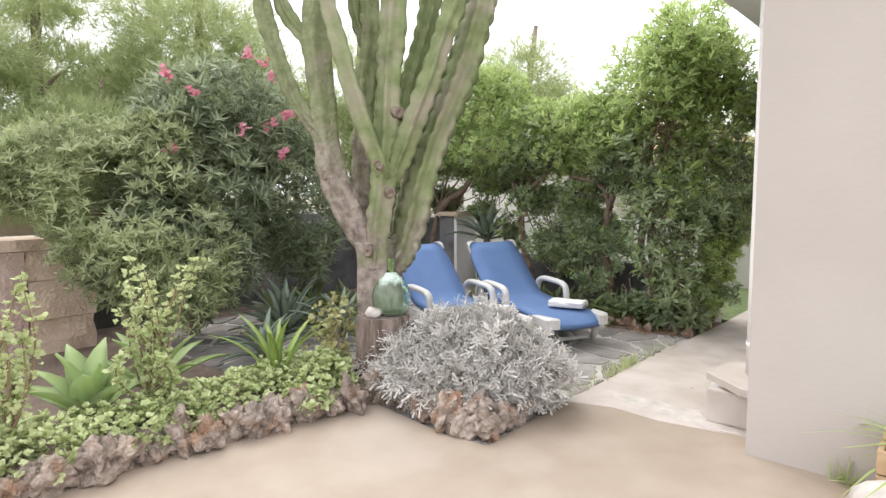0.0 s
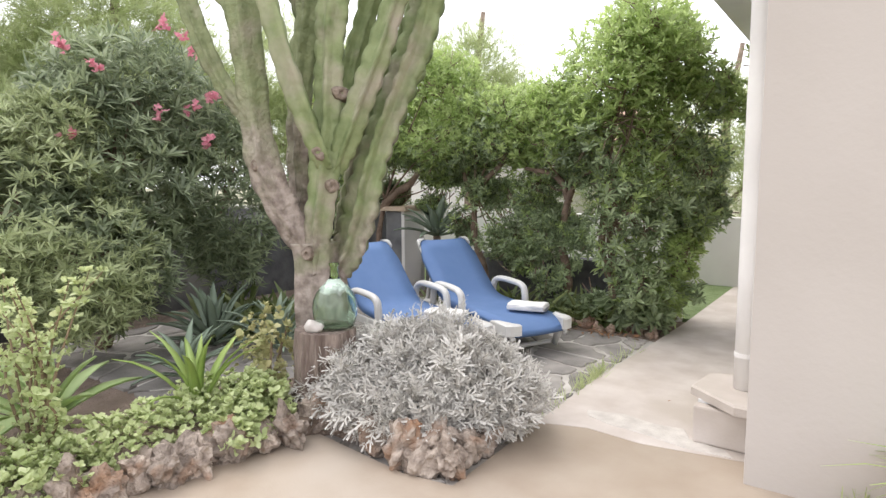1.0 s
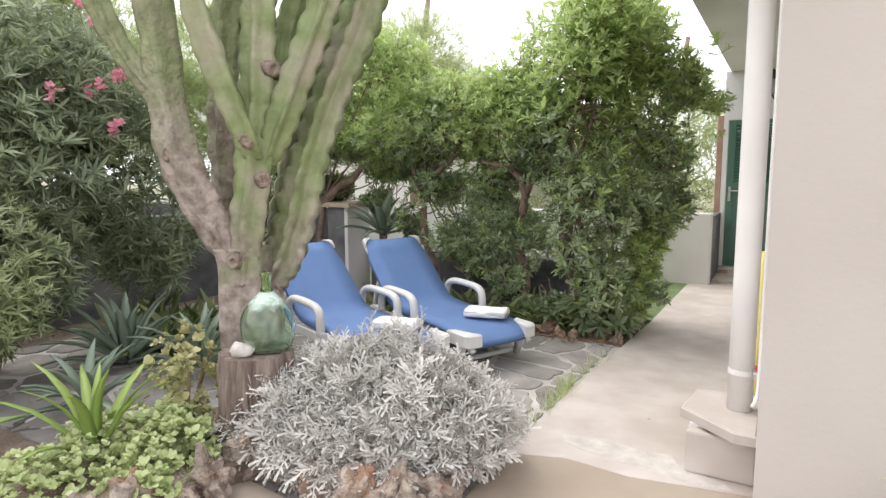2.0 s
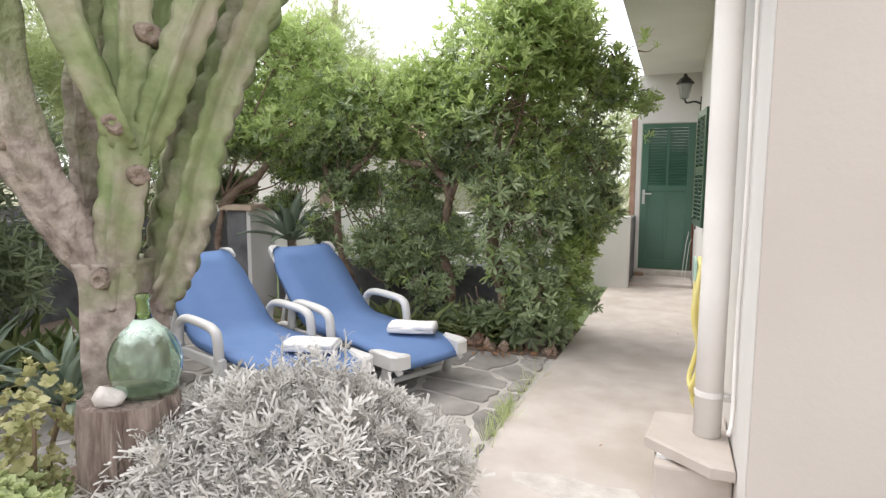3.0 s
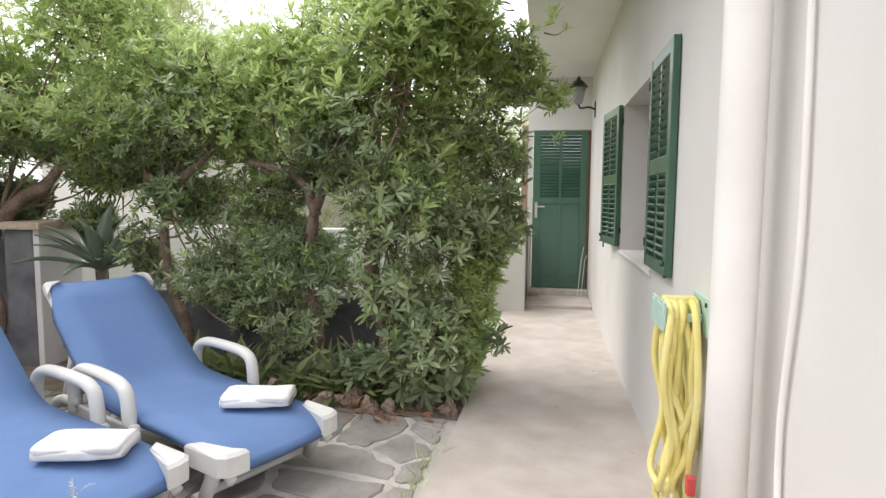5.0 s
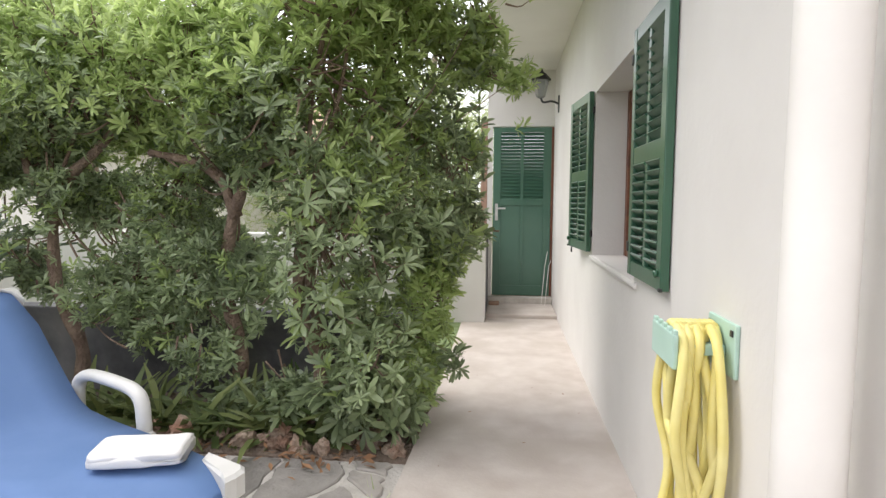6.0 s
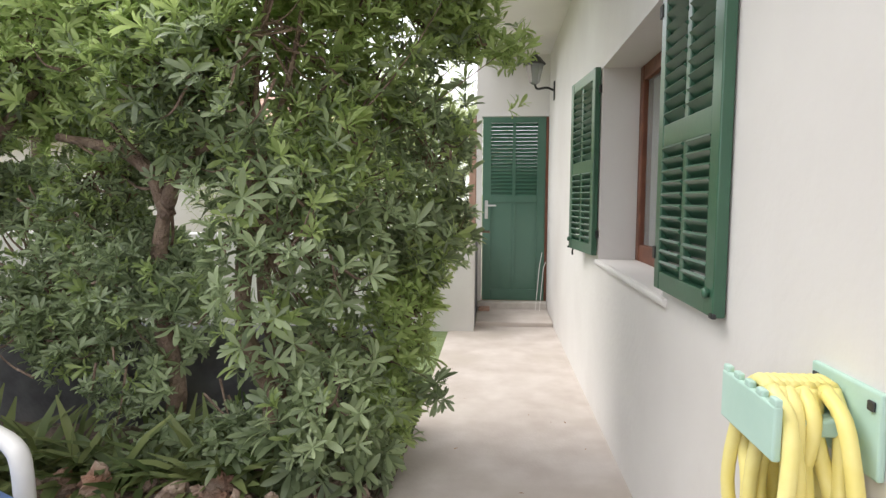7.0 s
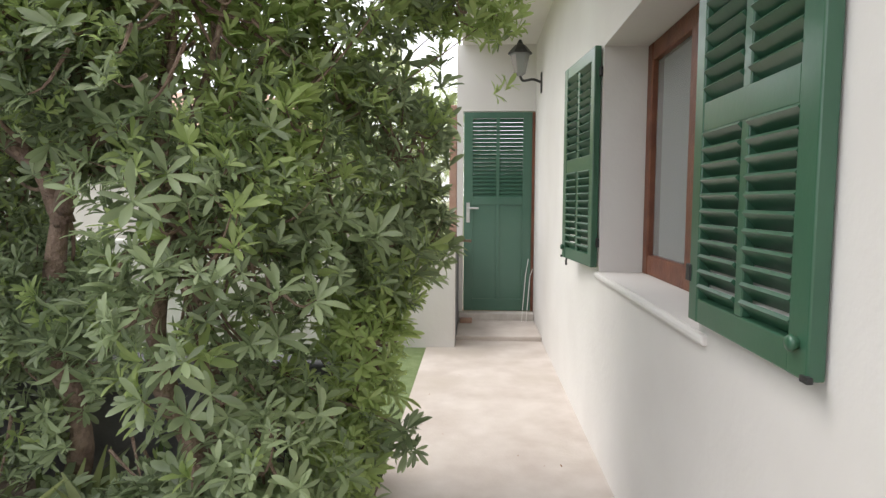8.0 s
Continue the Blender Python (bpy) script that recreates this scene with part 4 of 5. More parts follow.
def shrub(name, base, trunk_top, blobs, n, size, k, template, leaf, label, category, bark=None, r0=0.05, gaps=0.3, young=0.0, top=None, seed=1, group="", up=1.1, veil=(), inner=0.55, twigs=70):
    t = thing(name, label, category, group)
    bark = bark or M_BARKRED
    bm = bmesh.new()
    b, e = Vector(base), Vector(trunk_top)
    tube(bm, spline([b, b.lerp(e, 0.3) + Vector((0.06, 0.03, 0)), b.lerp(e, 0.6) + Vector((-0.05, 0.02, 0)), e], 18), lambda q: r0 * (1.25 - 0.4 * q) * (1 + 0.12 * math.sin(q * 23 + seed)), 10)
    part("trunk", bm, bark, t, smooth=True)
    limbs(t, trunk_top, [tuple(Vector(q[:3]) + Vector((0, 0, 0.25 * q[5]))) for q in blobs], r0 * 0.5, bark, seed, [min(1.0, (q[3] * q[5]) / 0.25) for q in blobs])
    P, A = shell(blobs, n, inner, gaps, up, seed)
    # thin inner growth: loose sprays with open places between them
    for x0, x1, y0, y1, z0, z1, m in veil:
        Q = np.stack([rng.uniform(x0, x1, 4 * m), rng.uniform(y0, y1, 4 * m), rng.uniform(z0, z1, 4 * m)], 1)
        f = np.sin(Q[:, 0] * 9 + np.sin(Q[:, 2] * 7) * 1.4 + seed) + np.sin(Q[:, 2] * 11 + Q[:, 0] * 4) + rng.normal(0, 0.4, 4 * m)
        Q = Q[np.argsort(-f)][:m]
        P = np.concatenate([P, Q])
        A = np.concatenate([A, unit(rng.normal(0, 0.5, (m, 3)) + np.array([0, -0.5, 0.6]))])
    n = len(P)
    bm = bmesh.new()
    for q in P[:: max(1, n // twigs)]:
        near = min(blobs, key=lambda c: (Vector(c[:3]) - Vector(q)).length)
        s = Vector(near[:3])
        if twigs > 100:
            s = Vector(q) + (s - Vector(q)).normalized() * rng.uniform(0.1, 0.24) + Vector(rng.normal(0, 0.05, 3))
        tube(bm, spline([s, s.lerp(Vector(q), 0.55) + Vector((0, 0, -0.03)), Vector(q)], 6), lambda g: (0.007 if twigs < 100 else 0.0055) * (1.25 - g), 5)
    tagged(part("twig", bm, bark, t), kind="stuff")
    # shoots above top, and some tips, take the lighter green as if lit from above
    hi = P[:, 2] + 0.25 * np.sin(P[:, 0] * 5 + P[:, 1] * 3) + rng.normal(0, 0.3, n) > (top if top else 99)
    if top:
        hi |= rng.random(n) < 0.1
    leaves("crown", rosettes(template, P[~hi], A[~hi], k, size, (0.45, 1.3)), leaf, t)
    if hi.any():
        leaves("lit_new_growth", rosettes(template, P[hi], A[hi], k, size * 1.0, (0.35, 1.15)), L_HEDGE_TOP, t, "bright green young leaves, top light in their colour")
    return t


HB = [
    ((-1.6, 6.75, -0.05), (-1.6, 6.7, 1.2), [(-1.5, 6.75, 1.9, 0.55, 0.55, 1.0), (-1.4, 6.75, 1.0, 0.42, 0.45, 0.6), (-1.25, 6.7, 0.45, 0.28, 0.38, 0.4), (-1.35, 6.9, 2.6, 0.5, 0.5, 0.55), (-1.2, 7.1, 1.3, 0.44, 0.5, 0.8), (-1.2, 7.2, 2.1, 0.38, 0.5, 0.5), (-0.92, 7.3, 2.05, 0.22, 0.3, 0.42), (-0.66, 7.45, 2.02, 0.15, 0.18, 0.12), (-0.5, 7.25, 1.95, 0.11, 0.14, 0.1), (-0.72, 7.15, 2.3, 0.1, 0.12, 0.12), (-1.28, 6.9, 2.75, 0.38, 0.45, 0.55), (-1.1, 7.35, 2.75, 0.28, 0.35, 0.45), (-0.88, 7.3, 1.4, 0.18, 0.28, 0.38), (-0.84, 7.0, 0.36, 0.08, 0.1, 0.08), (-0.98, 7.2, 0.95, 0.2, 0.3, 0.35), (-1.08, 6.98, 0.42, 0.18, 0.25, 0.3), (-0.8, 7.45, 1.1, 0.13, 0.2, 0.25), (-1.1, 6.8, 0.18, 0.16, 0.2, 0.16)]),
    ((-2.15, 6.9, -0.05), (-2.05, 6.88, 1.3), [(-2.2, 6.8, 1.95, 0.5, 0.45, 0.5), (-2.3, 6.85, 2.08, 0.45, 0.45, 0.26), (-2.3, 6.95, 0.8, 0.3, 0.26, 0.26), (-2.5, 7.1, 1.35, 0.35, 0.25, 0.3), (-1.85, 6.65, 1.75, 0.35, 0.3, 0.3)]),
    ((-3.15, 7.0, -0.05), (-3.25, 7.0, 1.22), [(-2.75, 6.85, 1.92, 0.5, 0.5, 0.42), (-3.1, 6.9, 2.05, 0.5, 0.5, 0.38), (-2.75, 7.05, 0.75, 0.28, 0.2, 0.28), (-3.3, 7.1, 1.6, 0.4, 0.3, 0.3), (-2.6, 6.95, 0.55, 0.26, 0.2, 0.2), (-3.5, 7.0, 0.95, 0.2, 0.2, 0.2)]),
    ((-4.72, 6.9, -0.05), (-4.52, 6.9, 1.15), [(-3.55, 6.85, 1.85, 0.5, 0.45, 0.4), (-3.7, 6.8, 2.4, 0.65, 0.5, 0.5), (-4.3, 6.7, 2.0, 0.5, 0.5, 0.5), (-3.75, 7.15, 1.5, 0.4, 0.3, 0.28)]),
    ((-5.3, 6.9, -0.05), (-5.15, 6.85, 1.1), [(-4.8, 6.8, 1.9, 0.6, 0.5, 0.7), (-5.1, 6.8, 2.5, 0.7, 0.6, 0.6), (-5.4, 6.7, 1.0, 0.45, 0.4, 0.6)]),
]
COUNT = (4100, 2800, 2800, 3600, 3000)
VEIL = ([(-2.0, -1.6, 6.6, 6.9, 0.5, 1.6, 60), (-0.92, -0.4, 7.0, 7.4, 1.65, 2.45, 110), (-1.15, -0.7, 7.1, 7.5, 1.25, 2.4, 280)],
        [(-2.65, -1.95, 7.0, 7.22, 0.45, 1.7, 1100), (-2.5, -1.85, 6.65, 6.85, 0.5, 1.05, 90), (-2.65, -1.85, 7.05, 7.28, 1.3, 2.1, 420), (-2.45, -1.6, 6.7, 6.95, 0.22, 0.95, 230)],
        [(-3.55, -2.6, 7.02, 7.25, 0.5, 1.8, 1800), (-3.3, -2.45, 6.72, 6.92, 0.55, 1.1, 140), (-3.6, -2.6, 7.05, 7.28, 1.35, 2.1, 480)],
        [(-4.7, -3.4, 7.0, 7.28, 1.05, 1.95, 2300), (-3.35, -2.0, 6.75, 7.0, 0.9, 1.45, 270), (-4.5, -3.6, 6.6, 6.8, 1.45, 1.85, 80), (-4.8, -3.5, 7.0, 7.28, 1.3, 2.3, 600)],
        [(-5.7, -4.6, 6.8, 7.1, 0.9, 1.8, 620)])
# the thick boughs that show between the leaves
BOUGH = {
    1: [(0.032, [(-2.05, 6.88, 1.15), (-2.12, 6.84, 1.36), (-2.26, 6.8, 1.45), (-2.5, 6.8, 1.5)]), (0.03, [(-2.05, 6.87, 1.2), (-1.95, 6.8, 1.37), (-1.84, 6.76, 1.44), (-1.66, 6.74, 1.5)])],
    2: [(0.034, [(-3.25, 7.0, 1.1), (-3.1, 6.95, 1.36), (-2.92, 6.92, 1.5), (-2.68, 6.9, 1.72)]), (0.026, [(-3.26, 7.0, 1.15), (-3.36, 6.95, 1.45), (-3.34, 6.92, 1.75)])],
    3: [(0.046, [(-4.56, 6.9, 1.05), (-4.3, 6.86, 1.25), (-4.05, 6.84, 1.36), (-3.78, 6.82, 1.65), (-3.45, 6.8, 1.9)])],
}
for i, (b, e, bl) in enumerate(HB):
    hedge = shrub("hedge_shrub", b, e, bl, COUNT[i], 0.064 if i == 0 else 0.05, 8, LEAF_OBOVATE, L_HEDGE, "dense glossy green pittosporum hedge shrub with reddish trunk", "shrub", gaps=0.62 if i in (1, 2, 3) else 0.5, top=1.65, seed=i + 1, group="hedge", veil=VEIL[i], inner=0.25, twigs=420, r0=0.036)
    for r, way in BOUGH.get(i, ()):
        bm = bmesh.new()
        tube(bm, spline(way, 20), lambda q: r * (1.1 - 0.5 * q) * (1 + 0.1 * math.sin(q * 19)), 9)
        part("limb", bm, M_BARKRED, hedge, smooth=True)

shrub("hedge_shrub", (-1.15, 7.1, -0.05), (-1.05, 7.1, 0.5), [(-1.02, 7.1, 0.7, 0.16, 0.25, 0.32), (-0.9, 7.3, 1.05, 0.15, 0.25, 0.28), (-1.06, 6.9, 0.28, 0.15, 0.2, 0.2)], 430, 0.058, 9, LEAF_OBOVATE, L_HEDGE_TOP, "young hedge shrub leaning over the path edge", "shrub", r0=0.025, gaps=0.45, seed=8, group="hedge")

shrub("hedge_shrub", (-1.75, 7.18, -0.05), (-1.65, 7.15, 1.3), [(-1.8, 7.1, 2.35, 0.5, 0.33, 0.6), (-1.4, 7.25, 2.45, 0.42, 0.33, 0.55), (-1.1, 7.4, 2.5, 0.25, 0.28, 0.38)], 760, 0.06, 9, LEAF_OBOVATE, L_HEDGE_TOP, "tall hedge shrub with fresh green tips coloured as lit", "shrub", r0=0.035, gaps=0.0, seed=9, group="hedge")

# oleander and paler shrub
ole = shrub("oleander", (-4.8, 3.6, -0.05), (-4.75, 3.6, 0.6), [(-4.65, 3.75, 1.55, 0.7, 0.85, 0.75), (-4.75, 3.95, 2.05, 0.65, 0.8, 0.55), (-4.4, 3.4, 0.8, 0.5, 0.75, 0.6), (-4.65, 4.75, 1.2, 0.55, 0.55, 0.85)], 3800, 0.105, 9, LEAF_NARROW, L_OLE, "large flowering oleander bush with pink blossoms", "shrub", gaps=0.15, seed=11)
shrub("broad_shrub", (-4.6, 2.95, -0.05), (-4.5, 2.95, 0.5), [(-4.4, 2.95, 1.15, 0.6, 0.6, 0.75), (-4.1, 3.2, 0.8, 0.5, 0.5, 0.6), (-4.8, 2.6, 1.5, 0.55, 0.5, 0.45), (-4.9, 2.2, 1.5, 0.36, 0.4, 0.32), (-4.5, 3.2, 1.75, 0.4, 0.4, 0.3)], 5600, 0.066, 9, LEAF_NARROW, L_OLE2, "rounded evergreen shrub with pale green leaves", "shrub", gaps=0.35, seed=12)
FL = [(-4.08, 3.17, 2.29), (-4.05, 3.86, 2.55), (-4.02, 4.12, 2.41), (-4.08, 4.1, 1.96), (-4.05, 3.8, 1.88), (-4.02, 4.19, 1.7), (-4.08, 3.19, 1.7), (-4.05, 4.27, 2.08), (-4.02, 4.38, 2.08), (-4.08, 3.38, 2.19), (-4.05, 4.04, 2.51)]
for f in FL:
    P = np.array(f) + rng.normal(0, 0.024, (12, 3))
    leaves("blossom", rosettes(LEAF_ROUND, P, rng.normal(0, 0.5, (12, 3)) + np.array([0.4, -0.4, 0.6]), 4, 0.03), L_PINK, ole, "cluster of pink blossoms")

# ---- silver bush and beds ----
silver = thing("silver_bush", "silvery grey dusty miller bush behind karst stones", "bush", at=(0, 0, 0))
n = 1900
P, A = shell([(-1.55, 3.93, 0.27, 0.48, 0.36, 0.28), (-1.88, 3.8, 0.21, 0.36, 0.32, 0.22), (-1.3, 3.98, 0.21, 0.34, 0.34, 0.19), (-1.64, 3.64, 0.18, 0.42, 0.2, 0.16)], n, inner=0.6, up=0.9)
base = P - A * 0.1
leaves("foliage", rosettes(LEAF_LOBED, P, A, 10, 0.09, (0.1, 1.05)), L_SILVER, silver)
for i in range(60):
    p = Vector(P[i * 31])
    bm = bmesh.new()
    foot = Vector((-1.55 + (p.x + 1.55) * 0.45, 3.9 + (p.y - 3.9) * 0.45, 0.0))
    tube(bm, spline([foot, foot.lerp(p, 0.55) + Vector((0, 0, 0.03)), p], 6), 0.006, 5)
    part("stalk", bm, L_SILVER, silver)
for i in range(8):
    p = Vector((rng.uniform(-2.0, -1.4), rng.uniform(3.85, 4.15), 0.46))
    q = p + Vector((rng.normal(0, 0.04), rng.normal(0, 0.04), rng.uniform(0.12, 0.24)))
    bm = bmesh.new()
    tube(bm, [p - Vector((0, 0, 0.2)), q], 0.004, 5)
    part("stalk", bm, L_SILVER, silver)
    leaves("shoot", rosettes(LEAF_LOBED, np.array([list(p.lerp(q, k)) for k in (0.3, 0.5, 0.7, 0.85, 1.0)]), np.tile(np.array([[0, 0, 1.0]]), (5, 1)), 3, 0.038, (0.25, 0.7)), L_SILVER, silver)

r3 = random.Random(9)


def rocks(ring_pts, r, name, label, group, material, flat=0.9, sub=2, meshes=None):
    for i, (x, y, z, k) in enumerate(ring_pts):
        me = meshes[i % len(meshes)]
        ob = tagged(new(name, me), label, "rock", group)
        ob.matrix_world = Matrix.LocRotScale((x, y, z), Euler((r3.uniform(-0.4, 0.4), r3.uniform(-0.4, 0.4), r3.uniform(0, 6.3))), (r * k * r3.uniform(0.8, 1.2), r * k * r3.uniform(0.8, 1.2), r * k * flat * r3.uniform(0.9, 1.4)))


RM = [mesh_of("rock", rock_bm(i, 1.0, 0.62, 4), M_ROCK, False) for i in range(7)]
SM = [mesh_of("stone", rock_bm(i + 40, 1.0, 0.55, 3), M_ROUND, False) for i in range(5)]
edge = []
for a, b, m in (((-2.23, 1.2), (-2.2, 2.2), 8), ((-2.19, 2.32), (-1.97, 3.3), 8), ((-1.95, 3.5), (-1.1, 3.5), 7), ((-1.12, 3.64), (-1.16, 4.22), 5)):
    for i in range(m):
        k = i / (m - 1)
        edge.append((a[0] + (b[0] - a[0]) * k + r3.uniform(-0.03, 0.03), a[1] + (b[1] - a[1]) * k + r3.uniform(-0.03, 0.03), 0.06 + r3.uniform(0, 0.03), r3.uniform(0.8, 1.25)))
edge += [(-2.0, 3.54, 0.1, 1.2)]
rocks(edge, 0.085, "edging_rock", "rugged pitted karst rock edging the bed", "edging rocks", M_ROCK, 1.0, meshes=RM)
edge2 = [(-1.12 - 0.085 * i + r3.uniform(-0.04, 0.04), 6.58 + r3.uniform(-0.07, 0.09), 0.015, r3.choice((0.5, 0.7, 0.9, 1.25))) for i in range(30)]
rocks(edge2, 0.06, "border_stone", "small reddish stone edging the hedge", "border stones", M_ROUND, 0.9, meshes=SM)

# bed soil behind the stones
bm = prism(bmesh.new(), [(-2.25, 1.2), (-2.2, 2.3), (-1.98, 3.4), (-1.9, 3.5), (-1.1, 3.52), (-1.14, 4.25), (-2.3, 4.3), (-2.9, 3.4), (-2.9, 1.2)], -0.05, 0.09, 0.03)
solid("bed_soil", bm, M_SOIL, "raised planting bed of brown soil", "soil", kind="structure")

# creeping ground cover
cover = thing("ground_cover", "creeping light green succulent ground cover spilling over", "plant", kind="stuff")
bl = [(-2.42 + r3.uniform(-0.14, 0.1), 1.1 + i * 0.155, 0.14, 0.22, 0.2, 0.14) for i in range(16)]
P, A = shell(bl, 2500, inner=0.5, up=1.2)
leaves("foliage", rosettes(LEAF_ROUND, P, A, 7, 0.024, (0.5, 1.3)), L_COVER, cover)
bl = [(-2.14, 3.2, 0.16, 0.18, 0.22, 0.15), (-2.08, 3.05, 0.1, 0.14, 0.18, 0.11), (-2.3, 3.32, 0.18, 0.16, 0.16, 0.14)]
P, A = shell(bl, 520, inner=0.5, up=1.0)
leaves("foliage", rosettes(LEAF_ROUND, P, A, 7, 0.027, (0.5, 1.3)), L_COVER, cover)


def succulent_tree(at, h, seed, spread=0.3):
    t = thing("elephant_bush", "upright succulent shrub with tiny pale leaves", "plant", "elephant bushes")
    rr = random.Random(seed)
    V = []
    for i in range(12):
        a, tip = rr.uniform(0, 6.28), rr.uniform(0.45, 1.0)
        e = Vector(at) + Vector((math.cos(a) * spread * rr.uniform(0.2, 1), math.sin(a) * spread * rr.uniform(0.2, 1), h * tip))
        c = spline([at, Vector(at).lerp(e, 0.5) + Vector((rr.uniform(-0.12, 0.12), rr.uniform(-0.12, 0.12), 0.05)), e], 16)
        bm = bmesh.new()
        tube(bm, c, lambda k: 0.009 * (1.2 - k), 6)
        part("twig", bm, M_YTWIG, t)
        V += [list(q + Vector((rr.gauss(0, 0.02), rr.gauss(0, 0.02), 0))) for q in c[2:] for _ in range(3)]
    P = np.array(V)
    leaves("foliage", rosettes(LEAF_ROUND, P, rng.normal(0, 0.5, P.shape) + np.array([0, 0, 0.8]), 5, 0.024, (0.6, 1.4)), L_COVER, t)


succulent_tree((-2.62, 2.36, 0.08), 0.92, 1, 0.38)
succulent_tree((-2.5, 1.62, 0.08), 0.92, 2, 0.22)


def spiky(name, at, nleaf, length, width, leaf, label, category, tilt=(0.2, 1.1), curl=0.35, thick=0.012, seed=1, group=""):
    """A rosette of long leaves, each a part of its own."""
    t = thing(name, label, category, group, at=at)
    rr = random.Random(seed)
    for i in range(nleaf):
        k = i / nleaf
        a, ti = i * 2.4 + rr.uniform(-0.2, 0.2), tilt[0] + (tilt[1] - tilt[0]) * k + rr.uniform(-0.1, 0.1)
        L = length * rr.uniform(0.8, 1.1)
        bm = bmesh.new()
        rows = []
        for j in range(7):
            s = j / 6
            w = width * math.sin(math.pi * min(0.995, 0.14 + 0.86 * s)) ** 0.8
            ang = ti + curl * s * s
            r, z = L * s * math.sin(ang), L * s * math.cos(ang)
            d, sd = Vector((math.cos(a), math.sin(a), 0)), Vector((-math.sin(a), math.cos(a), 0))
            c = d * r + Vector((0, 0, z))
            nrm = (Vector((0, 0, 1)) * math.sin(ang) - d * math.cos(ang))
            rows.append([bm.verts.new(c - sd * w + nrm * w * 0.35), bm.verts.new(c + nrm * 0.0), bm.verts.new(c + sd * w + nrm * w * 0.35), bm.verts.new(c - nrm * thick)])
        for p, q in zip(rows, rows[1:]):
            for u in range(4):
                bm.faces.new((p[u], p[(u + 1) % 4], q[(u + 1) % 4], q[u]))
        bm.faces.new(rows[0])
        bm.faces.new(rows[-1])
        part("leaf", bm, leaf, t, smooth=True)
    return t


spiky("agave", (-2.8, 2.1, 0.08), 13, 0.45, 0.085, L_AGAVE, "soft pale green agave rosette in the bed", "agave", (0.12, 1.05), 0.12, seed=2)
spiky("agave", (-2.72, 1.5, 0.02), 12, 0.38, 0.085, L_AGAVE, "smaller pale green agave beside the patio", "agave", (0.3, 1.4), 0.2, seed=5)
spiky("strap_plant", (-2.5, 3.1, 0.08), 11, 0.56, 0.026, L_STRAP, "clump of upright bright green strap leaves", "plant", (0.05, 0.75), 0.3, 0.004, seed=3)
spiky("aloe", (-4.05, 4.18, 0.0), 22, 0.62, 0.045, L_ALOE, "large grey green aloe under the oleander", "aloe", (0.15, 1.35), 0.2, seed=8)
spiky("aloe", (-3.35, 4.3, 0.05), 20, 0.5, 0.035, L_ALOE, "grey green spiky aloe beside the cactus", "aloe", (0.15, 1.3), 0.25, seed=4)
spiky("aloe", (-3.3, 3.5, 0.05), 16, 0.4, 0.03, L_ALOE, "grey green spiky aloe on bare soil", "aloe", (0.2, 1.3), 0.25, seed=6)
big_agave = spiky("agave", (-3.85, 7.08, 0.72), 24, 0.55, 0.055, L_ALOE, "blue green agave on a stem by the wall", "agave", (0.15, 1.45), 0.2, seed=7)
bm = bmesh.new()
tube(bm, [Vector((0.04, 0, -0.74)), Vector((0, 0.02, -0.35)), Vector((0, 0, 0.03))], 0.045, 10)
part("stem", bm, M_BARK, big_agave, "bare brown stem", True)
spiky("agave", (-3.2, 2.6, 0.03), 14, 0.5, 0.06, L_AGAVE, "spreading green agave at the back of bed", "agave", (0.3, 1.35), 0.2, seed=9)

jade = thing("jade_bush", "yellowing jade bush beside the tree stump", "plant")
P, A = shell([(-2.42, 3.5, 0.4, 0.2, 0.19, 0.25)], 125, inner=0.2, up=0.8)
leaves("foliage", rosettes(LEAF_ROUND, P, A, 6, 0.03, (0.5, 1.3)), L_YELLOW, jade)
for i in range(6):
    bm = bmesh.new()
    tube(bm, [Vector((-2.42, 3.5, 0.06)), Vector((-2.42, 3.5, 0.06)).lerp(Vector(P[i * 20]), 0.5) + Vector((0, 0, 0.03)), Vector(P[i * 20])], 0.007, 6)
    part("twig", bm, M_YTWIG, jade)

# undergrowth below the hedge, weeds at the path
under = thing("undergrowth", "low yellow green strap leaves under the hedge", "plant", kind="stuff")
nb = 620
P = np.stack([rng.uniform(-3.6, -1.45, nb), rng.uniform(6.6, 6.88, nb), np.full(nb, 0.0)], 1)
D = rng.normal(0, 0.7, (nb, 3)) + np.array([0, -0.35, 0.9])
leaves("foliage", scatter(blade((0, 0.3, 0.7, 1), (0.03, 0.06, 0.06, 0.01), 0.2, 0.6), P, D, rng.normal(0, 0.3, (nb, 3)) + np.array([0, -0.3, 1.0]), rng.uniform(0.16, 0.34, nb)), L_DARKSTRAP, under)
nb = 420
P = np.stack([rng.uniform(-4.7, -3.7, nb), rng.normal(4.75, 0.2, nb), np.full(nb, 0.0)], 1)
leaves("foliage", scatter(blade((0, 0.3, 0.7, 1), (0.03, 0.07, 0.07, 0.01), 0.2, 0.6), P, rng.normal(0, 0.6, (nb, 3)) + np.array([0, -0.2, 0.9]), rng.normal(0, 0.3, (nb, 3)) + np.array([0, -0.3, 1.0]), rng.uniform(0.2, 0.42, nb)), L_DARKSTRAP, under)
low = thing("low_shrub", "low rosettes of leathery leaves at hedge foot", "plant", kind="stuff")
P, A = shell([(-1.25, 6.68, 0.12, 0.25, 0.18, 0.2), (-1.6, 6.76, 0.14, 0.3, 0.14, 0.16), (-2.0, 6.8, 0.12, 0.2, 0.1, 0.12)], 120, inner=0.5, up=0.7)
leaves("foliage", rosettes(LEAF_OBOVATE, P, A, 10, 0.1, (0.9, 1.4)), L_HEDGE, low)
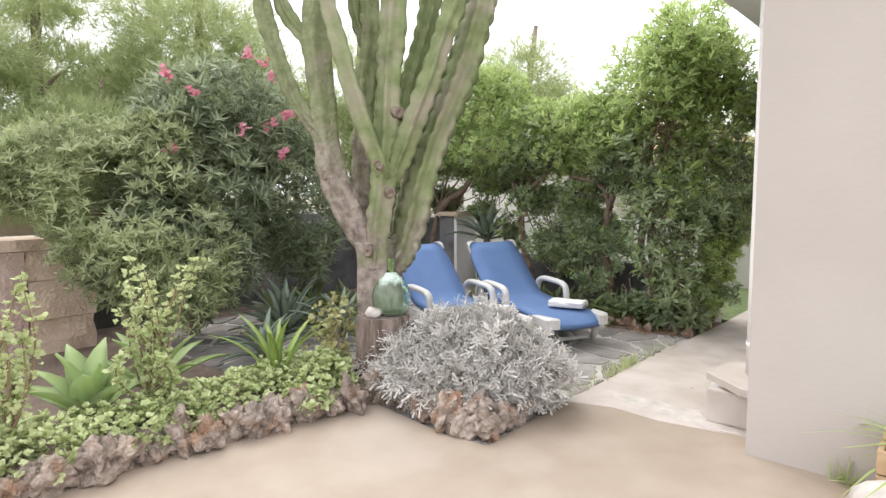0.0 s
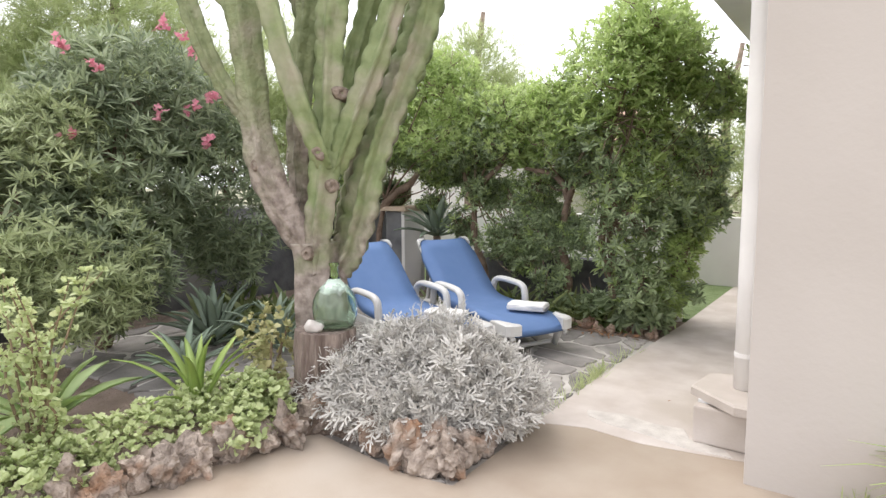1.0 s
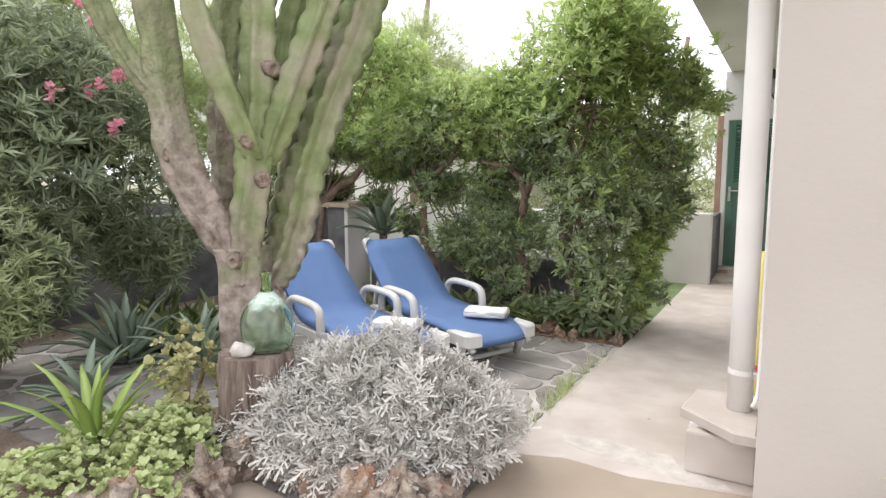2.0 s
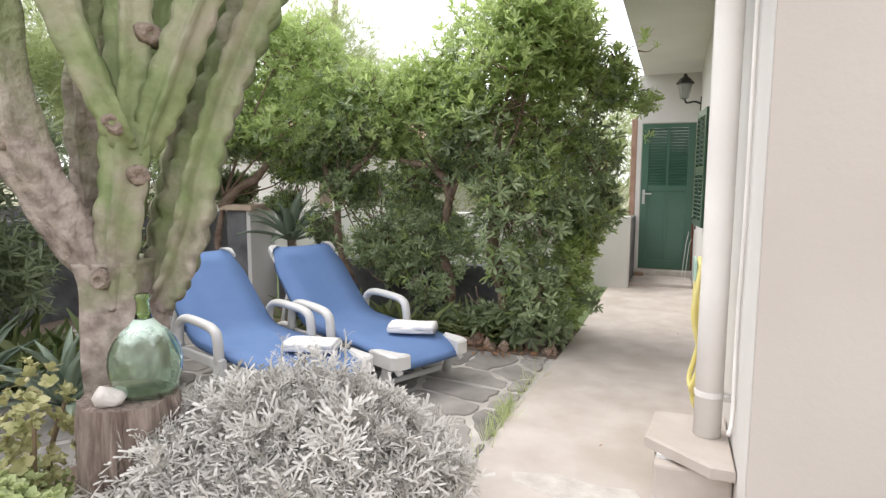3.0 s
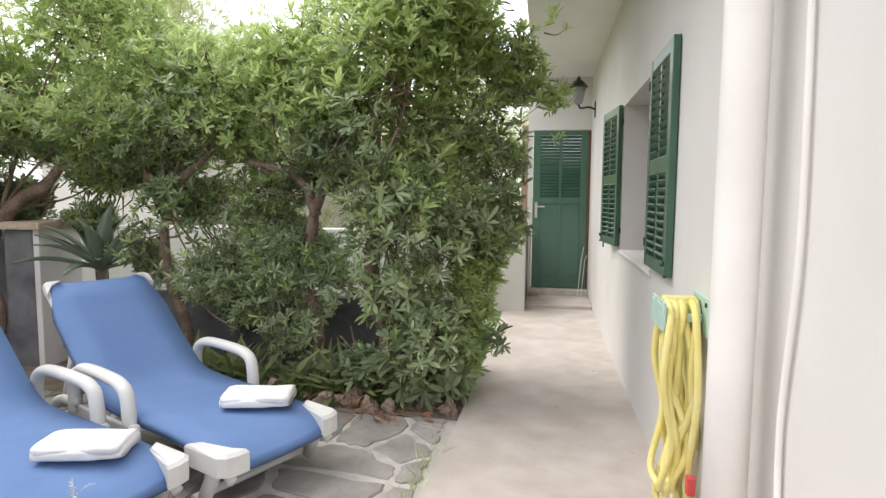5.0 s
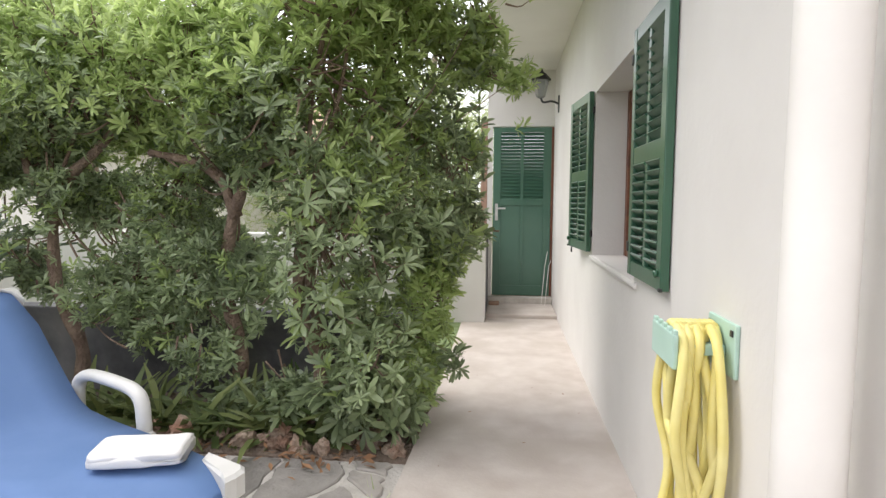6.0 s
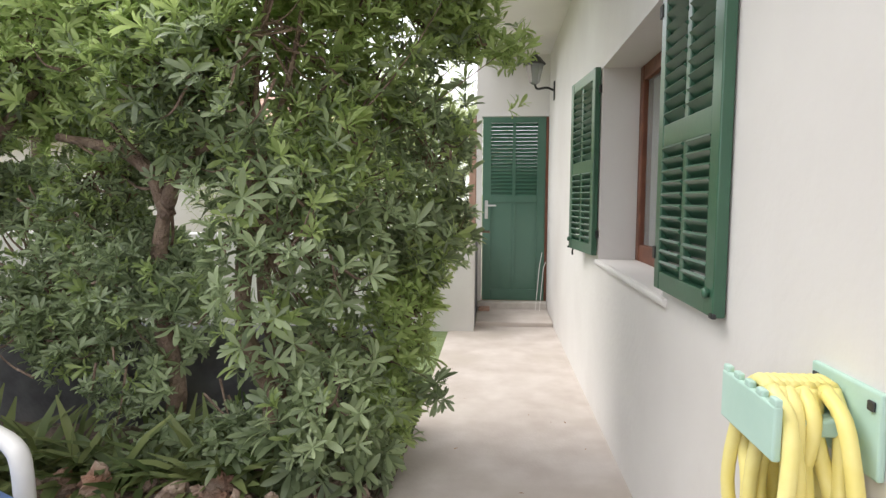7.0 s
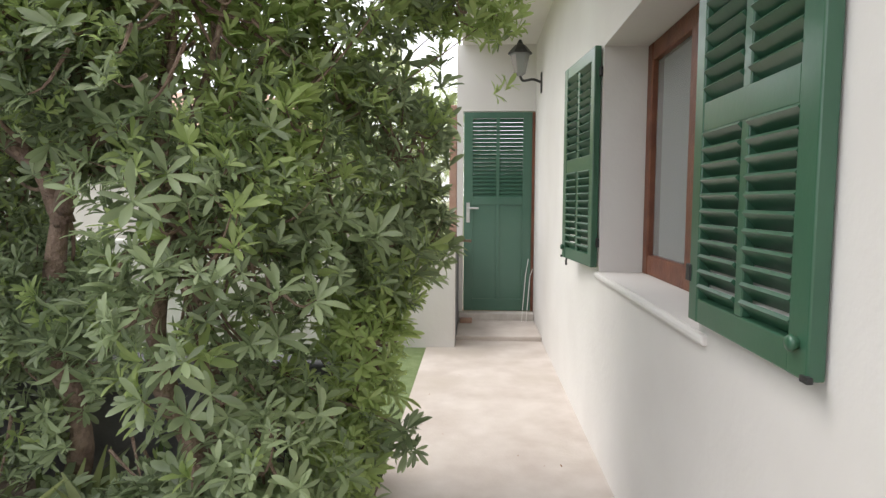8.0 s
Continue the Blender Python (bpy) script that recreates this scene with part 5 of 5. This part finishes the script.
weeds = thing("weeds", "tufts of thin grass along path edge", "grass", kind="stuff")
nb = 260
P = np.stack([rng.normal(-1.1, 0.025, nb), np.concatenate([rng.normal(5.2, 0.16, 160), rng.uniform(4.3, 6.2, 100)]), np.full(nb, -0.01)], 1)
leaves("foliage", scatter(NEEDLE, P, rng.normal(0, 0.4, (nb, 3)) + np.array([0, 0, 1.0]), rng.normal(0, 1, (nb, 3)), rng.uniform(0.04, 0.11, nb)), L_COVER, weeds)
dry = thing("dry_leaves", "scattered brown fallen leaves on the stones", "leaves", kind="stuff")
nb = 160
P = np.stack([rng.uniform(-3.2, -1.1, nb), rng.normal(6.45, 0.1, nb), rng.uniform(0.0, 0.03, nb)], 1)
leaves("litter", scatter(LEAF, P, rng.normal(0, 1, (nb, 3)) * np.array([1, 1, 0.15]), np.tile(np.array([[0, 0, 1.0]]), (nb, 1)) + rng.normal(0, 0.3, (nb, 3)), rng.uniform(0.04, 0.07, nb)), L_DRY, dry)

nb = 16
P = np.stack([rng.uniform(-0.95, -0.05, nb), rng.uniform(4.6, 9.5, nb), np.full(nb, 0.006)], 1)
leaves("litter", scatter(LEAF, P, rng.normal(0, 1, (nb, 3)) * np.array([1, 1, 0.1]), np.tile(np.array([[0, 0, 1.0]]), (nb, 1)), rng.uniform(0.015, 0.035, nb)), L_DRY, dry)
nb = 40
P = np.stack([rng.normal(0.42, 0.03, nb), rng.normal(4.16, 0.012, nb), np.full(nb, 0.0)], 1)
leaves("foliage", scatter(NEEDLE, P, rng.normal(0, 0.4, (nb, 3)) + np.array([0, -0.3, 1.0]), rng.normal(0, 1, (nb, 3)), rng.uniform(0.05, 0.14, nb)), L_COVER, weeds)

# planter by the end wall
pl = thing("planter", "raw wooden planter box with spidery grass plant", "planter", at=(0.76, 4.0, 0))
for i in range(3):
    part("board", boxm(-0.2, 0.2, -0.17, -0.15, 0.01 + i * 0.1, 0.105 + i * 0.1, bevel=0.004), M_BOX, pl)
    part("board", boxm(-0.2, -0.18, -0.15, 0.15, 0.01 + i * 0.1, 0.105 + i * 0.1, bevel=0.004), M_BOX, pl)
part("soil_fill", boxm(-0.18, 0.2, -0.15, 0.15, 0, 0.27), M_SOIL, pl)
nb = 90
P = np.tile(np.array([[0.0, 0, 0.27]]), (nb, 1)) + rng.normal(0, 0.04, (nb, 3)) * np.array([1, 1, 0])
leaves("foliage", scatter(blade((0, 0.35, 0.7, 1), (0.02, 0.025, 0.022, 0.005), 0.3, 0.7), P, rng.normal(0, 0.6, (nb, 3)) + np.array([0, 0, 0.8]), rng.normal(0, 0.2, (nb, 3)) + np.array([0, 0, 1.0]), rng.uniform(0.2, 0.33, nb)), L_STRAP, pl)
bm = rock_bm(77, 0.2, 0.2, 3)
bmesh.ops.scale(bm, vec=(1.2, 1, 0.75), verts=bm.verts)
ob = solid("pale_boulder", bm, M_PEBBLE, "pale rounded boulder on the patio", "rock", smooth=True)
ob.location = (0.7, 3.76, 0.08)

# stone pier and distant things
pier = thing("stone_pier", "stepped sandstone block pier by the garden wall", "pier", at=(-5.35, 2.55, 0))
M_PINKSTONE = mat("pink_sandstone", (0.4, 0.29, 0.24), (0.53, 0.41, 0.35), 0.95, 5, 0.8, 35, dist=0.02)
for i, b in enumerate(((-0.3, 0.3, -0.18, 0.3, -0.1, 0.27), (-0.28, 0.31, -0.18, 0.32, 0.275, 0.6), (-0.3, 0.27, -0.19, 0.1, 0.605, 0.86), (-0.3, 0.28, -0.52, -0.185, -0.1, 0.46), (-0.3, 0.29, -0.5, -0.195, 0.465, 0.86), (-0.31, 0.29, -0.53, 0.02, 0.865, 0.96))):
    bm = boxm(*b)
    bmesh.ops.subdivide_edges(bm, edges=bm.edges, cuts=5, use_grid_fill=True)
    for v in bm.verts:
        v.co += Vector((noise.noise(v.co * 7 + Vector((i, 0, 0))), noise.noise(v.co * 7 + Vector((0, i, 5))), 0)) * 0.025
    part("block", bm, M_PINKSTONE if i in (3, 4) else M_SAND, pier)
far = thing("neighbour_house", "white rendered house with terracotta roof behind trees", "house", at=(-6.5, 15.5, 0))
part("wall", boxm(-4, 4, -2, 2, -0.12, 2.2), M_PLASTER, far)
bm = bmesh.new()
a = [bm.verts.new(p) for p in ((-4.3, -2.4, 2.2), (4.3, -2.4, 2.2), (4.3, 2.4, 2.2), (-4.3, 2.4, 2.2), (-2, 0, 3.2), (2, 0, 3.2))]
for f in ((0, 1, 5, 4), (1, 2, 5), (2, 3, 4, 5), (3, 0, 4), (3, 2, 1, 0)):
    bm.faces.new([a[i] for i in f])
part("roof", bm, M_TERRA, far)
solid("wall_stone", boxm(-11, -10.6, -4, 5, -0.1, 2.2), M_SAND, "pale stone wall of the neighbouring plot", "wall", kind="structure")


def pine(at, h, blobs, n, seed, r0=0.12, size=0.15):
    t = thing("pine_tree", "light green pine tree beyond the garden wall", "tree", "pines")
    b = Vector(at)
    e = b + Vector((0.2, 0.1, h))
    bm = bmesh.new()
    tube(bm, spline([b, b.lerp(e, 0.5) + Vector((-0.15, 0, 0)), e], 14), lambda k: r0 * (1.1 - 0.75 * k), 10)
    part("trunk", bm, M_BARK, t, smooth=True)
    bl = [tuple(Vector(q[:3]) + b) + q[3:] for q in blobs]
    for q in bl:
        s = b.lerp(e, max(0.25, min(0.9, (q[2] - 0.5) / h)))
        bm = bmesh.new()
        tube(bm, spline([s, s.lerp(Vector(q[:3]), 0.5) + Vector((0, 0, 0.1)), Vector(q[:3])], 10), lambda k: r0 * 0.4 * (1.1 - k), 6)
        part("limb", bm, M_BARK, t, smooth=True)
    P, A = shell(bl, n, inner=0.35, gaps=0.3, up=0.5, seed=seed)
    leaves("crown", rosettes(NEEDLE, P, A, 8, size, (0.25, 1.3)), L_PINE, t)


pine((-10.2, 3.8, -0.1), 5.8, [(0, 0, 4.6, 1.3, 1.2, 0.6), (-0.8, 0.8, 3.6, 1.2, 1.1, 0.5), (0.6, -0.9, 3.4, 1.0, 1.0, 0.5), (0.2, 0.9, 2.7, 1.1, 1.1, 0.5), (0.9, 0.3, 2.2, 1.2, 1.3, 0.7)], 6500, 1)
pine((-9.2, 5.9, -0.1), 5.5, [(0, 0, 4.0, 1.4, 1.4, 1.1), (0.6, 0.6, 3.0, 1.3, 1.3, 0.9), (-0.6, -0.6, 3.0, 1.2, 1.2, 0.9), (0, -0.3, 2.2, 1.3, 1.4, 0.8)], 11000, 2)
pine((-9.3, 4.3, -0.1), 3.2, [(0, 0, 2.1, 1.1, 1.2, 0.8), (0.2, -1.2, 1.8, 1.0, 1.0, 0.8), (0.1, 1.1, 2.3, 1.0, 1.0, 0.8)], 4200, 8, 0.06)
pine((-7.8, 8.2, -0.1), 4.8, [(0, 0, 3.3, 1.3, 1.3, 1.0), (0.5, 0.3, 2.4, 1.2, 1.2, 0.8), (-0.7, -0.4, 2.5, 1.2, 1.2, 0.8)], 5500, 6)
pine((-10.5, 1.2, -0.1), 6.0, [(0.2, 0.3, 4.4, 1.2, 1.2, 0.6), (-0.6, 0.9, 3.6, 1.1, 1.1, 0.5), (0.5, -0.9, 3.7, 1.0, 1.0, 0.5), (0.3, 0.9, 2.4, 1.3, 1.3, 0.7), (0, -0.8, 2.2, 1.2, 1.2, 0.6), (0.4, 1.7, 3.0, 1.0, 1.1, 0.7)], 6500, 3)
pine((-5.8, 10.8, -0.1), 4.6, [(0, 0, 3.6, 1.0, 1.0, 0.8), (0.5, 0.3, 2.7, 1.0, 1.0, 0.8), (-0.7, 0, 2.6, 1.0, 1.0, 0.7)], 4000, 4)
pine((-1.9, 13.5, -0.1), 4.0, [(0, 0, 2.6, 1.3, 1.2, 1.0), (0.6, 0, 1.5, 1.2, 1.1, 1.1), (-1.2, 0, 1.8, 1.2, 1.1, 1.1), (-2.4, 0.4, 1.5, 1.3, 1.1, 1.1)], 4500, 5)

# ---- flagstone terrace ----
solid("terrace_bed", boxm(-5.2, -1.0, 3.3, 6.46, -0.1, -0.02), M_MORTAR, "pale mortar bed between the flagstones", "terrace", kind="structure")
terrace = thing("terrace", "crazy paving of grey irregular flagstones with pale joints", "terrace", kind="structure")


def clip(poly, px, py, nx, ny):
    out = []
    for (ax, ay), (bx, by) in zip(poly, poly[1:] + poly[:1]):
        da, db = (ax - px) * nx + (ay - py) * ny, (bx - px) * nx + (by - py) * ny
        if da <= 0:
            out.append((ax, ay))
        if da * db < 0:
            k = da / (da - db)
            out.append((ax + (bx - ax) * k, ay + (by - ay) * k))
    return out


rt = random.Random(21)
seeds = []
for i in range(12):
    for j in range(10):
        seeds.append((-5.1 + i * 0.37 + rt.uniform(-0.24, 0.24), 3.3 + j * 0.34 + rt.uniform(-0.24, 0.24)))
for i, (x, y) in enumerate(seeds):
    poly = [(-5.2, 3.2), (-1.1, 3.2), (-1.1, 6.45), (-5.2, 6.45)]
    for j, (u, v) in enumerate(seeds):
        if i != j and (u - x) ** 2 + (v - y) ** 2 < 1.6:
            d = math.hypot(u - x, v - y)
            g = rt.uniform(0.008, 0.034) / d
            poly = clip(poly, (x + u) / 2 - (u - x) * g, (y + v) / 2 - (v - y) * g, u - x, v - y)
            if len(poly) < 3:
                break
    if len(poly) < 3:
        continue
    ring = []
    for (ax, ay), (bx, by) in zip(poly, poly[1:] + poly[:1]):
        ring.append((ax * 0.94 + bx * 0.06, ay * 0.94 + by * 0.06))
        wob = min(0.016, 0.09 * math.hypot(bx - ax, by - ay))
        for q in (0.27, 0.5, 0.73):
            ring.append((ax * (1 - q) + bx * q + rt.uniform(-wob, wob), ay * (1 - q) + by * q + rt.uniform(-wob, wob)))
        ring.append((ax * 0.06 + bx * 0.94, ay * 0.06 + by * 0.94))
    part("flagstone", prism(bmesh.new(), ring, -0.06, -0.012 + rt.uniform(-0.005, 0.006), 0.006), M_FLAG, terrace)
